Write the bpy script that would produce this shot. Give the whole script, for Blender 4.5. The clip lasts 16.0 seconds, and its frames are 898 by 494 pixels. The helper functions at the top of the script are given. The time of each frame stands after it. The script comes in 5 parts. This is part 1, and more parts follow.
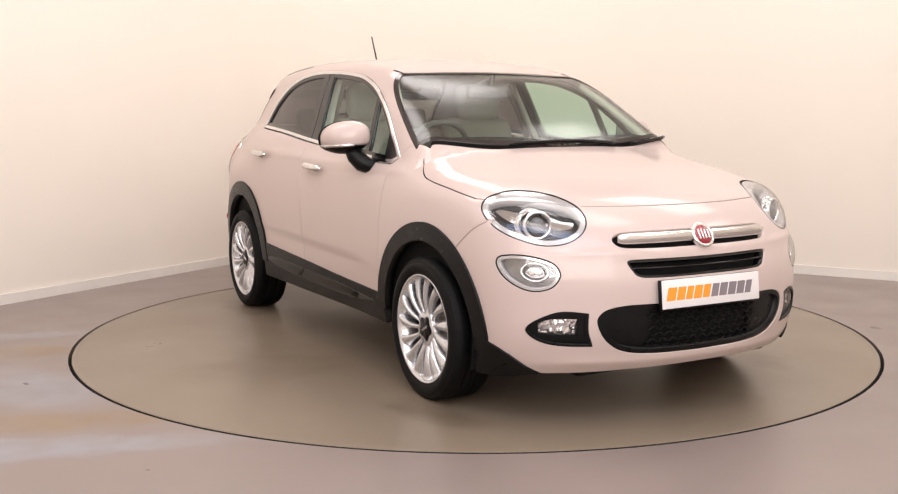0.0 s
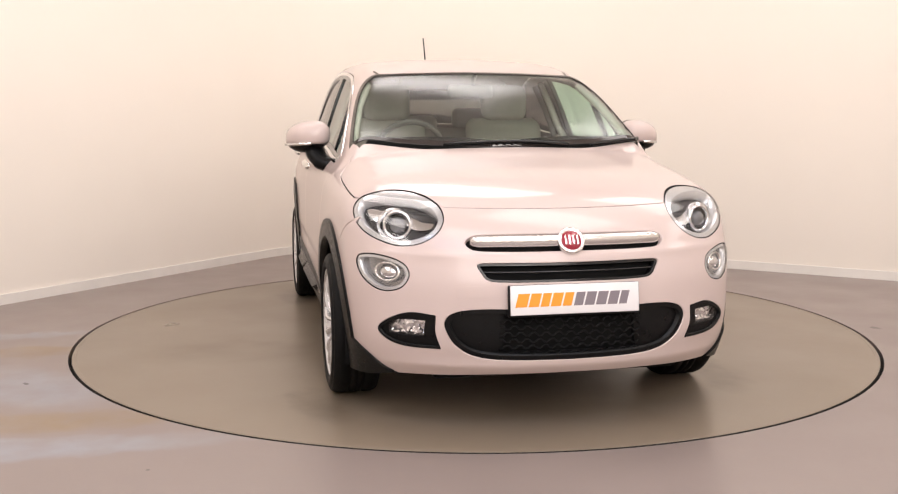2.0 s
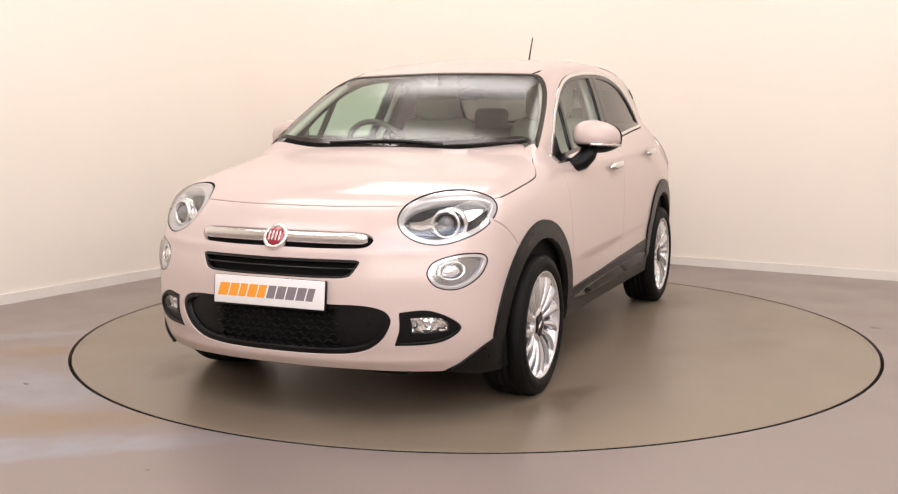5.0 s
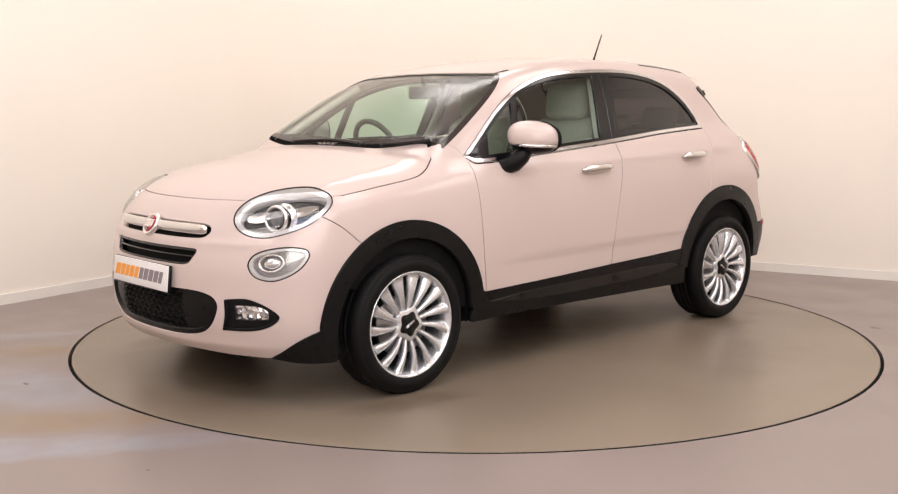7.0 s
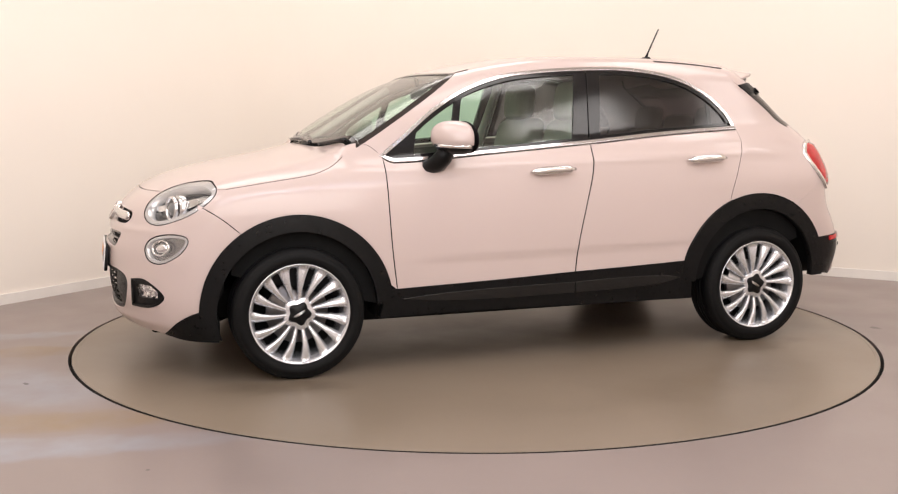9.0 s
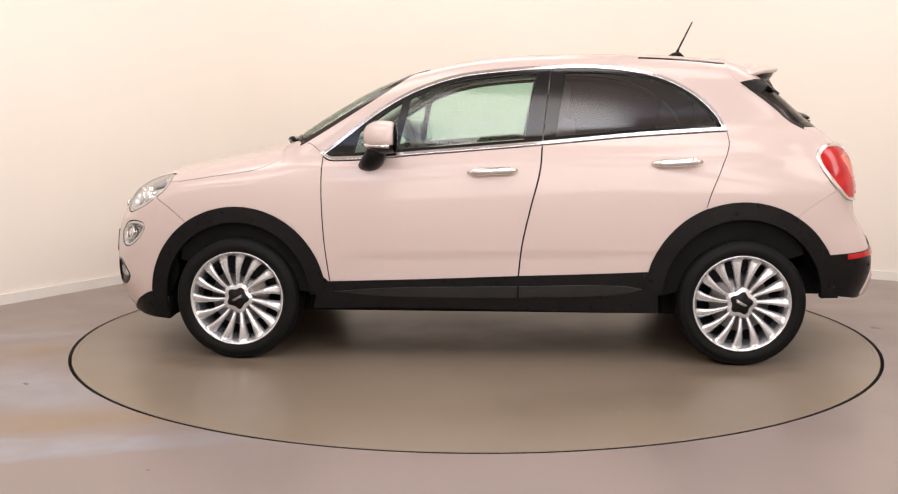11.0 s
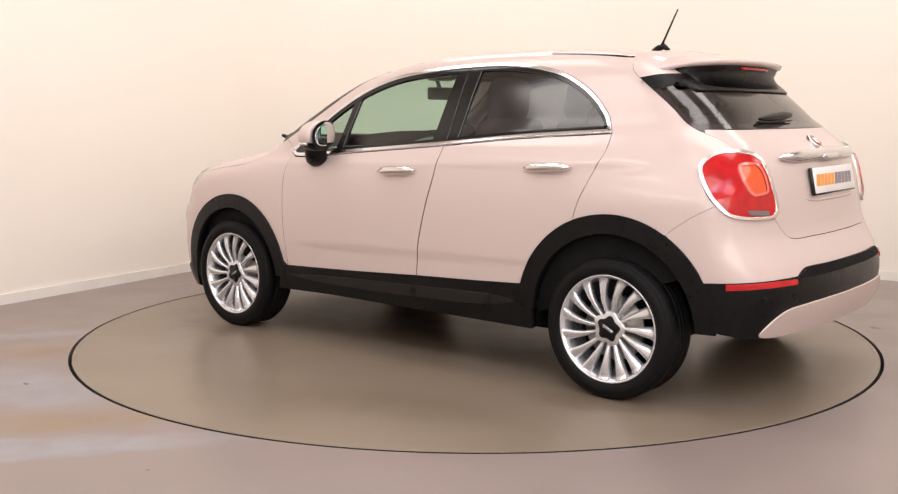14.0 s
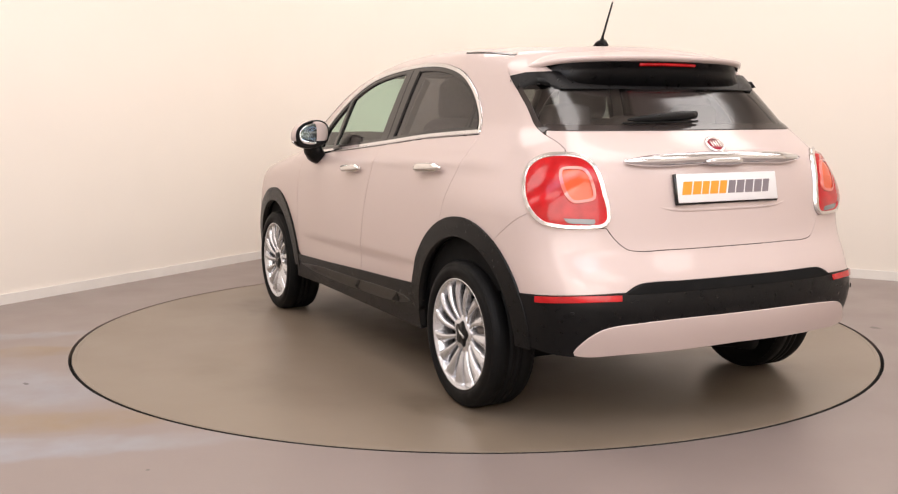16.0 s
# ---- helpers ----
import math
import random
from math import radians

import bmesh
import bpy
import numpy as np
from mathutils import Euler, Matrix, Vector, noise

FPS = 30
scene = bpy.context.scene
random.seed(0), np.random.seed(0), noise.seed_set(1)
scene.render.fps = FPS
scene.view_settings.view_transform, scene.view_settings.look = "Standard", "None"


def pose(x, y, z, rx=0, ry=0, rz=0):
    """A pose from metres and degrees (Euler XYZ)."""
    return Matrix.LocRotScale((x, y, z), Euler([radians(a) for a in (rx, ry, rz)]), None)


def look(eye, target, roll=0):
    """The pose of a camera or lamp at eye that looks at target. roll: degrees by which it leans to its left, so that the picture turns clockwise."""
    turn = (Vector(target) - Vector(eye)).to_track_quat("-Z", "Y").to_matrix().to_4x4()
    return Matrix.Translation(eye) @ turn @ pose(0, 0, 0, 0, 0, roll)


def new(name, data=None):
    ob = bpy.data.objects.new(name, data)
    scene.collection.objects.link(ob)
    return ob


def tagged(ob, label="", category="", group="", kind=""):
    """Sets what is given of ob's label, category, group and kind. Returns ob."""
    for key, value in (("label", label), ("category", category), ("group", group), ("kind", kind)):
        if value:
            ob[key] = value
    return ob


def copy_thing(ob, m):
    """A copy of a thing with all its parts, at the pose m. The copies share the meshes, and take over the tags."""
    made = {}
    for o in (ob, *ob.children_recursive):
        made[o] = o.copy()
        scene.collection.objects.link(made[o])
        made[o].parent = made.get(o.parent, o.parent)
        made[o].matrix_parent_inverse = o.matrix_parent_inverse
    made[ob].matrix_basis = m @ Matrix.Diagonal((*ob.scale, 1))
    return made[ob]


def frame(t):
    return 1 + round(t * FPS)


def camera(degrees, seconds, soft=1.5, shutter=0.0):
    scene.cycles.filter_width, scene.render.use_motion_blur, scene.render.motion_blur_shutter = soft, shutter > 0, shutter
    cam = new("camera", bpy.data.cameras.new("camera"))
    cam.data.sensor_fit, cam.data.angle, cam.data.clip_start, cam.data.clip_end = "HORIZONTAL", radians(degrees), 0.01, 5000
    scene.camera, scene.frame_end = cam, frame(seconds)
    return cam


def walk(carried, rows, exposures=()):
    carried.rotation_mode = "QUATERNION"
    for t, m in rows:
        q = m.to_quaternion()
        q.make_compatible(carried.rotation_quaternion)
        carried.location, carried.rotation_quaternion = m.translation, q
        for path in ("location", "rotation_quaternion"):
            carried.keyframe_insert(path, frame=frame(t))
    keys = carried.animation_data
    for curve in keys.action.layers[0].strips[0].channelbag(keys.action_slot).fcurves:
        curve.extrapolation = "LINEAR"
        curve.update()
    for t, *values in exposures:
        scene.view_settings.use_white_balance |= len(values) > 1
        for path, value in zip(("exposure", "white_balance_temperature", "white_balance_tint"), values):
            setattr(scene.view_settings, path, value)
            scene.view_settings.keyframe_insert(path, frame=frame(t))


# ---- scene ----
cam = camera(47.52, 16.0, soft=1.2)
# a camera on a tripod: it stands still for the whole shot
EYE = (0.0, -5.9397, 1.2614)
STAND = pose(*EYE, 90 - 7.4074, 0.0, 1.3368) @ pose(0, 0, 0, 0, 0, -0.0735)
walk(cam, [(0.0, STAND), (16.0, STAND)])

# the turntable's heading in degrees, second by second
TURN = [(0.0, -59.73), (0.5, -61.85), (1.0, -65.68), (1.5, -70.82), (2.0, -76.94), (2.5, -82.66), (3.0, -88.73), (3.5, -94.41), (4.0, -100.51), (6.5, -129.48), (7.0, -135.75), (7.5, -141.35), (8.0, -147.64), (8.5, -153.36), (9.0, -159.42), (11.5, -188.34), (12.0, -194.19), (12.5, -199.69), (13.0, -205.92), (13.5, -211.79), (14.0, -217.77), (14.5, -223.48), (15.0, -229.66), (15.5, -235.4), (16.0, -241.45)]

# ---------------------------------------------------------------- world and light
world = bpy.data.worlds.new("studio_world")
scene.world = world
world.use_nodes = True
world.node_tree.nodes["Background"].inputs[0].default_value = (0.9, 0.85, 0.8, 1)
world.node_tree.nodes["Background"].inputs[1].default_value = 0.02
scene.view_settings.exposure = 0.0

CORNER = Vector((-1.126, 4.246, 0))
ALONG_L = Vector((-0.498, -0.867, 0)).normalized()   # along the left wall, towards the camera
ALONG_R = Vector((0.8727, -0.4883, 0)).normalized()    # along the right wall
CEIL = 4.2


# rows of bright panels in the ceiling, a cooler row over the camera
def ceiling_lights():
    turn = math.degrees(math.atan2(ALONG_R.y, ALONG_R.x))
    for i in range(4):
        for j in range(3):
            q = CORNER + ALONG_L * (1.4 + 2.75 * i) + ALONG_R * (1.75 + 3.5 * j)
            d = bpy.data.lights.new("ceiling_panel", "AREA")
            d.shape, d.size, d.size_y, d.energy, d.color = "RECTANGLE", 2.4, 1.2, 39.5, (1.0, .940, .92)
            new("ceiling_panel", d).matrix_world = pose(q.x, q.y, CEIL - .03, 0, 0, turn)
    d = bpy.data.lights.new("lamp_row", "AREA")
    d.shape, d.size, d.size_y, d.energy, d.color = "RECTANGLE", 4.6, 1.1, 55, (.52, .66, 1.0)
    new("lamp_row", d).matrix_world = pose(.3, -5.0, CEIL - .10)
    # a large soft fill light added behind the camera; no source is known there
    d = bpy.data.lights.new("soft_box", "AREA")
    d.shape, d.size, d.size_y, d.energy, d.color = "RECTANGLE", 5.2, 2.0, 130, (1.0, .945, .905)
    new("soft_box", d).matrix_world = look((.9, -7.2, 2.75), (0, 0, .8))



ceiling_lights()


# ---------------------------------------------------------------- materials
def material(name, colour, rough=0.5, metal=0.0, coat=0.0, coat_rough=0.03, vary=0.0, scale=20.0, bump=0.0, bscale=200.0, rvary=0.0, spec=0.5, flake=0.0):
    m = bpy.data.materials.new(name)
    m.use_nodes = True
    nt = m.node_tree
    b = nt.nodes["Principled BSDF"]
    b.inputs["Base Color"].default_value = (*colour, 1)
    b.inputs["Roughness"].default_value = rough
    b.inputs["Metallic"].default_value = metal
    b.inputs["Coat Weight"].default_value = coat
    b.inputs["Coat Roughness"].default_value = coat_rough
    b.inputs["Specular IOR Level"].default_value = spec
    tc = nt.nodes.new("ShaderNodeTexCoord")
    if vary or rvary:
        n = nt.nodes.new("ShaderNodeTexNoise")
        n.inputs["Scale"].default_value = scale
        n.inputs["Detail"].default_value = 6
        nt.links.new(tc.outputs["Object"], n.inputs["Vector"])
        if vary:
            r = nt.nodes.new("ShaderNodeMapRange")
            r.inputs[1].default_value, r.inputs[2].default_value = 0.3, 0.7
            r.inputs[3].default_value, r.inputs[4].default_value = 1 - vary, 1 + vary
            mx = nt.nodes.new("ShaderNodeMix")
            mx.data_type, mx.blend_type = "RGBA", "MULTIPLY"
            mx.inputs[0].default_value = 1
            mx.inputs[6].default_value = (*colour, 1)
            nt.links.new(n.outputs["Fac"], r.inputs[0])
            nt.links.new(r.outputs[0], mx.inputs[7])
            nt.links.new(mx.outputs[2], b.inputs["Base Color"])
        if rvary:
            r = nt.nodes.new("ShaderNodeMapRange")
            r.inputs[1].default_value, r.inputs[2].default_value = 0.3, 0.7
            r.inputs[3].default_value, r.inputs[4].default_value = max(rough - rvary, 0.02), rough + rvary
            nt.links.new(n.outputs["Fac"], r.inputs[0])
            nt.links.new(r.outputs[0], b.inputs["Roughness"])
    if bump:
        n2 = nt.nodes.new("ShaderNodeTexNoise")
        n2.inputs["Scale"].default_value = bscale
        n2.inputs["Detail"].default_value = 4
        nt.links.new(tc.outputs["Object"], n2.inputs["Vector"])
        bp = nt.nodes.new("ShaderNodeBump")
        bp.inputs["Strength"].default_value = bump
        bp.inputs["Distance"].default_value = 0.002
        nt.links.new(n2.outputs["Fac"], bp.inputs["Height"])
        nt.links.new(bp.outputs["Normal"], b.inputs["Normal"])
    return m


def glass(name, tint, gloss=0.06, face=0.075):
    """Thin window glass: a clear tinted sheet with a mirror gloss on it."""
    m = bpy.data.materials.new(name)
    m.use_nodes = True
    nt = m.node_tree
    nt.nodes.clear()
    out = nt.nodes.new("ShaderNodeOutputMaterial")
    tr = nt.nodes.new("ShaderNodeBsdfTransparent")
    tr.inputs[0].default_value = (*tint, 1)
    gl = nt.nodes.new("ShaderNodeBsdfGlossy")
    gl.inputs["Roughness"].default_value = gloss
    lw = nt.nodes.new("ShaderNodeLayerWeight")
    lw.inputs["Blend"].default_value = 0.5
    pw = nt.nodes.new("ShaderNodeMath")
    pw.operation, pw.inputs[1].default_value = "POWER", 5.0
    fr = nt.nodes.new("ShaderNodeMath")
    fr.operation, fr.inputs[1].default_value, fr.inputs[2].default_value = "MULTIPLY_ADD", 0.92, face
    nt.links.new(lw.outputs["Facing"], pw.inputs[0])
    nt.links.new(pw.outputs[0], fr.inputs[0])
    mx = nt.nodes.new("ShaderNodeMixShader")
    nt.links.new(fr.outputs[0], mx.inputs[0])
    nt.links.new(tr.outputs[0], mx.inputs[1])
    nt.links.new(gl.outputs[0], mx.inputs[2])
    nt.links.new(mx.outputs[0], out.inputs[0])
    return m


PAINT = material("pale_pink_pearl_paint", (0.60, 0.494, 0.463), rough=0.38, spec=0.22, metal=0.06, coat=0.65, coat_rough=0.085, vary=0.02, scale=900)
BLACK = material("black_grained_plastic", (0.0045, 0.0045, 0.0048), rough=0.32, spec=0.2, vary=0.2, scale=40, bump=0.25, bscale=900, rvary=0.06)
GLOSS_BLACK = material("gloss_black", (0.006, 0.006, 0.007), rough=0.12)
SATIN_BLACK = material("black_satin_plastic", (0.006, 0.006, 0.0065), rough=0.26, spec=0.5, vary=0.1, scale=30)
RUBBER = material("tyre_rubber", (0.005, 0.0049, 0.005), rough=0.6, spec=0.16, vary=0.25, scale=18, rvary=0.08)
DARK = material("dark_underbody", (0.006, 0.006, 0.006), rough=0.8, spec=0.15, vary=0.3, scale=9)
CHROME = material("chrome", (0.80, 0.80, 0.82), rough=0.14, metal=1.0)
SATIN = material("satin_chrome", (0.80, 0.79, 0.78), rough=0.24, metal=1.0)
ALLOY = material("silver_alloy", (0.70, 0.71, 0.74), rough=0.27, metal=0.75, coat=0.4, coat_rough=0.08)
WALLM = material("cream_wall_paint", (0.83, 0.765, 0.69), rough=0.75, vary=0.012, scale=1.3, bump=0.06, bscale=120)
TRIMM = material("white_skirting_paint", (0.80, 0.765, 0.72), rough=0.45, vary=0.03, scale=6)


# ---------------------------------------------------------------- mesh helpers
def link_mesh(name, verts, faces, mat, parent=None, label="", normals=None, smooth=True, at=None):
    me = bpy.data.meshes.new(name)
    me.from_pydata([tuple(v) for v in verts], [], [tuple(int(i) for i in f) for f in faces])
    me.update()
    if smooth:
        me.polygons.foreach_set("use_smooth", [True] * len(me.polygons))
    if normals is not None:
        me.normals_split_custom_set_from_vertices([tuple(n) for n in normals])
    me.materials.append(mat)
    ob = new(name, me)
    if parent:
        ob.parent = parent
    if at:
        ob.location = at
    if label:
        tagged(ob, label)
    return ob

# ---------------------------------------------------------------- the studio
FLOORM = material("grey_painted_concrete", (0.243, 0.197, 0.180), rough=0.36, vary=0.05, scale=1.7, bump=0.08, bscale=60, rvary=0.08)
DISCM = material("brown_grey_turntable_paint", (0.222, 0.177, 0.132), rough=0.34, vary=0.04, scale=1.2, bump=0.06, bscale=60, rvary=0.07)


def lay_patches(mat, spots, own=False):
    """Lay patches of their own shape and colour over a floor paint: (x, y, turn, length, width, strength, colour)."""
    nt = mat.node_tree
    b = nt.nodes["Principled BSDF"]
    place = nt.nodes.new("ShaderNodeTexCoord").outputs["Object"] if own else nt.nodes.new("ShaderNodeNewGeometry").outputs["Position"]
    rough = nt.nodes.new("ShaderNodeTexNoise")
    rough.inputs["Scale"].default_value, rough.inputs["Detail"].default_value = 5.0, 7
    nt.links.new(place, rough.inputs["Vector"])
    wob = nt.nodes.new("ShaderNodeVectorMath")
    wob.operation = "MULTIPLY_ADD"
    wob.inputs[1].default_value = (.22, .22, 0)
    nt.links.new(rough.outputs["Color"], wob.inputs[0])
    nt.links.new(place, wob.inputs[2])
    last = b.inputs["Base Color"].links[0].from_socket
    for x, y, turn, length, width, strength, colour in spots:
        m = nt.nodes.new("ShaderNodeMapping")
        m.vector_type = "TEXTURE"
        m.inputs["Location"].default_value = (x + .11, y + .11, 0)
        m.inputs["Rotation"].default_value = (0, 0, radians(turn))
        m.inputs["Scale"].default_value = (length, width, 1)
        nt.links.new(wob.outputs[0], m.inputs[0])
        ln = nt.nodes.new("ShaderNodeVectorMath")
        ln.operation = "LENGTH"
        nt.links.new(m.outputs[0], ln.inputs[0])
        r = nt.nodes.new("ShaderNodeMapRange")
        r.interpolation_type = "SMOOTHSTEP"
        r.inputs[1].default_value, r.inputs[2].default_value = 1.15, .55
        r.inputs[3].default_value, r.inputs[4].default_value = 0, strength
        nt.links.new(ln.outputs["Value"], r.inputs[0])
        grain = nt.nodes.new("ShaderNodeMath")
        grain.operation = "MULTIPLY"
        g = nt.nodes.new("ShaderNodeMapRange")
        g.inputs[1].default_value, g.inputs[2].default_value, g.inputs[3].default_value = .35, .6, .45
        nt.links.new(rough.outputs["Fac"], g.inputs[0])
        nt.links.new(r.outputs[0], grain.inputs[0])
        nt.links.new(g.outputs[0], grain.inputs[1])
        mx = nt.nodes.new("ShaderNodeMix")
        mx.data_type = "RGBA"
        mx.inputs[7].default_value = (*colour, 1)
        nt.links.new(grain.outputs[0], mx.inputs[0])
        nt.links.new(last, mx.inputs[6])
        last = mx.outputs[2]
    nt.links.new(last, b.inputs["Base Color"])


# pale blue-grey and tan streaks left of the turntable, and a few dark specks
PALE, TAN = (.275, .272, .300), (.245, .172, .100)
lay_patches(FLOORM, [(-2.0, -1.92, 10, 1.0, .16, .8, TAN), (-2.5, -.66, 12, .75, .13, .8, TAN), (-1.95, -2.27, 11, 1.15, .15, .95, PALE), (-2.15, -1.32, -28, .62, .30, .8, PALE), (-2.75, -.28, 18, .62, .10, .9, PALE),
               (2.404, .075, 0, .03, .02, .9, (.06, .05, .04)), (-2.086, -1.278, 0, .02, .02, .9, (.05, .04, .04)), (-1.172, -2.43, 0, .015, .015, .9, (.05, .04, .04))])
# tyre marks by the wheels, duller patches, one large dark patch under the car
DARK_BROWN, DULL = (.088, .066, .044), (.155, .118, .080)
lay_patches(DISCM, [(1.43, -1.0, 20, .30, .15, .55, DARK_BROWN), (-1.31, -.93, 5, .34, .17, .5, DARK_BROWN), (1.30, .93, -8, .36, .14, .5, DARK_BROWN), (-1.36, .90, 10, .30, .15, .5, DARK_BROWN), (.3, -1.35, 80, .55, .3, .5, DULL),
              (-.6, 1.5, 15, .7, .22, .4, DULL), (.1, .2, 5, 1.3, .5, .55, DARK_BROWN), (1.75, .1, 60, .4, .2, .4, DULL), (-1.85, -.3, 100, .5, .2, .4, DULL)], True)
CEILM = material("white_ceiling", (0.75, 0.71, 0.66), rough=0.8, vary=0.02, scale=2)
PITM = material("black_gap", (0.01, 0.009, 0.008), rough=0.9)
DISC_R = 2.2425


def wall_line(d):
    """The walls' foot as one line: the left wall, a rounded corner, the right wall, moved into the room by d."""
    r = 1.5
    inl, inr = ALONG_R, ALONG_L
    a, b = CORNER + ALONG_L * r, CORNER + ALONG_R * r
    cen = CORNER + (ALONG_L + ALONG_R) * r
    pts = [CORNER + ALONG_L * 11.5 + inl * d]
    for i in range(25):
        w = i / 24 * math.pi / 2
        v = (a - cen) * math.cos(w) + (b - cen) * math.sin(w)
        pts.append(cen + v.normalized() * (v.length - d))
    pts.append(CORNER + ALONG_R * 10.5 + inr * d)
    return pts


def strip(name, d0, d1, z0, z1, mat, label, kind="structure"):
    f, k = wall_line(d0), wall_line(d1)
    V, F = [], []
    n = len(f)
    for q in f:
        V += [(q.x, q.y, z0), (q.x, q.y, z1)]
    for q in k:
        V += [(q.x, q.y, z0), (q.x, q.y, z1)]
    for i in range(n - 1):
        a, b = 2 * i, 2 * i + 2
        F += [(a, a + 1, b + 1, b), (2 * n + a, 2 * n + b, 2 * n + b + 1, 2 * n + a + 1), (a + 1, 2 * n + a + 1, 2 * n + b + 1, b + 1)]
    F += [(0, 2 * n, 2 * n + 1, 1), (2 * n - 2, 2 * n - 1, 4 * n - 1, 4 * n - 2)]
    ob = link_mesh(name, V, F, mat, smooth=name == "wall_north")
    return tagged(ob, label, name.split("_")[0], kind=kind)


def studio():
    strip("wall_north", 0, -.15, 0, CEIL, WALLM, "plain cream painted studio wall with a rounded corner")
    strip("baseboard", .016, .001, 0, .070, TRIMM, "low white painted skirting board along the wall")
    # the two walls behind the camera
    c0 = CORNER + ALONG_L * 11.5
    c1 = CORNER + ALONG_R * 10.5
    c2 = c0 + ALONG_R * 10.5
    for name, a, b in (("wall_south", c0, c2), ("wall_east", c2, c1)):
        u = (b - a).normalized()
        o = Vector((u.y, -u.x, 0)) * .15
        if (o.dot(CORNER + ALONG_L * 5 + ALONG_R * 5 - a)) > 0:
            o = -o
        V = [(q.x, q.y, z) for z in (0, CEIL) for q in (a, b, b + o, a + o)]
        F = [(0, 1, 5, 4), (1, 2, 6, 5), (2, 3, 7, 6), (3, 0, 4, 7), (4, 5, 6, 7)]
        tagged(link_mesh(name, V, F, WALLM, smooth=False), "plain cream painted studio wall", "wall", kind="structure")
    # floor with a round opening for the turntable
    n = 192
    ring = [(math.cos(2 * math.pi * i / n), math.sin(2 * math.pi * i / n)) for i in range(n)]
    V = [(x * (DISC_R + .008), y * (DISC_R + .008), 0) for x, y in ring] + [(x * 3.0, y * 3.0, 0) for x, y in ring] + [(x * 16, y * 16, 0) for x, y in ring]
    V += [(x * (DISC_R + .008), y * (DISC_R + .008), -.08) for x, y in ring]
    F = []
    for i in range(n):
        j = (i + 1) % n
        F += [(i, n + i, n + j, j), (n + i, 2 * n + i, 2 * n + j, n + j), (3 * n + i, i, j, 3 * n + j)]
    tagged(link_mesh("floor", V, F, FLOORM, smooth=False), "grey-brown painted concrete floor with pale and tan streaks", "floor", kind="structure")
    V = [(x * (DISC_R + .05), y * (DISC_R + .05), z) for z in (-.08, -.12) for x, y in ring]
    F = [tuple(range(n)), tuple(range(n, 2 * n))[::-1]] + [(i, n + i, n + (i + 1) % n, (i + 1) % n) for i in range(n)]
    tagged(link_mesh("turntable_pit", V, F, PITM, smooth=False), "dark pit under the edge of the turntable", "pit", kind="structure")
    # ceiling, not seen but in reflections
    q = [CORNER, c0, c2, c1]
    V = [(p.x, p.y, z) for z in (CEIL, CEIL + .15) for p in q]
    F = [(0, 1, 2, 3), (7, 6, 5, 4)] + [(i, 4 + i, 4 + (i + 1) % 4, (i + 1) % 4) for i in range(4)]
    tagged(link_mesh("ceiling", V, F, CEILM, smooth=False), "plain white studio ceiling", "ceiling", kind="structure")


def turntable():
    n = 192
    ring = [(math.cos(2 * math.pi * i / n), math.sin(2 * math.pi * i / n)) for i in range(n)]
    r = DISC_R - .010
    V = [(x * (r - .001), y * (r - .001), 0) for x, y in ring] + [(x * r, y * r, -.001) for x, y in ring] + [(x * r, y * r, -.075) for x, y in ring]
    F = [tuple(range(n))]
    for k in (0, n):
        F += [(k + i, k + n + i, k + n + (i + 1) % n, k + (i + 1) % n) for i in range(n)]
    F.append(tuple(range(2 * n, 3 * n))[::-1])
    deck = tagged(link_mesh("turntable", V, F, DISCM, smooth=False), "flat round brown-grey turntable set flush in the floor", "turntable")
    deck.data.materials.append(PITM)
    for f in deck.data.polygons[n + 1:]:
        f.material_index = 1
    V = [(x * q, y * q, z) for q, z in ((r - .022, .0005), (r - .021, .0012), (r - .006, .0012), (r - .0045, .0005)) for x, y in ring]
    F = [(k * n + i, (k + 1) * n + i, (k + 1) * n + (i + 1) % n, k * n + (i + 1) % n) for k in range(3) for i in range(n)]
    link_mesh("edge_ring", V, F, DISCM, deck, "thin flat edging round the turntable", smooth=False)
    return deck


studio()
TABLE = turntable()
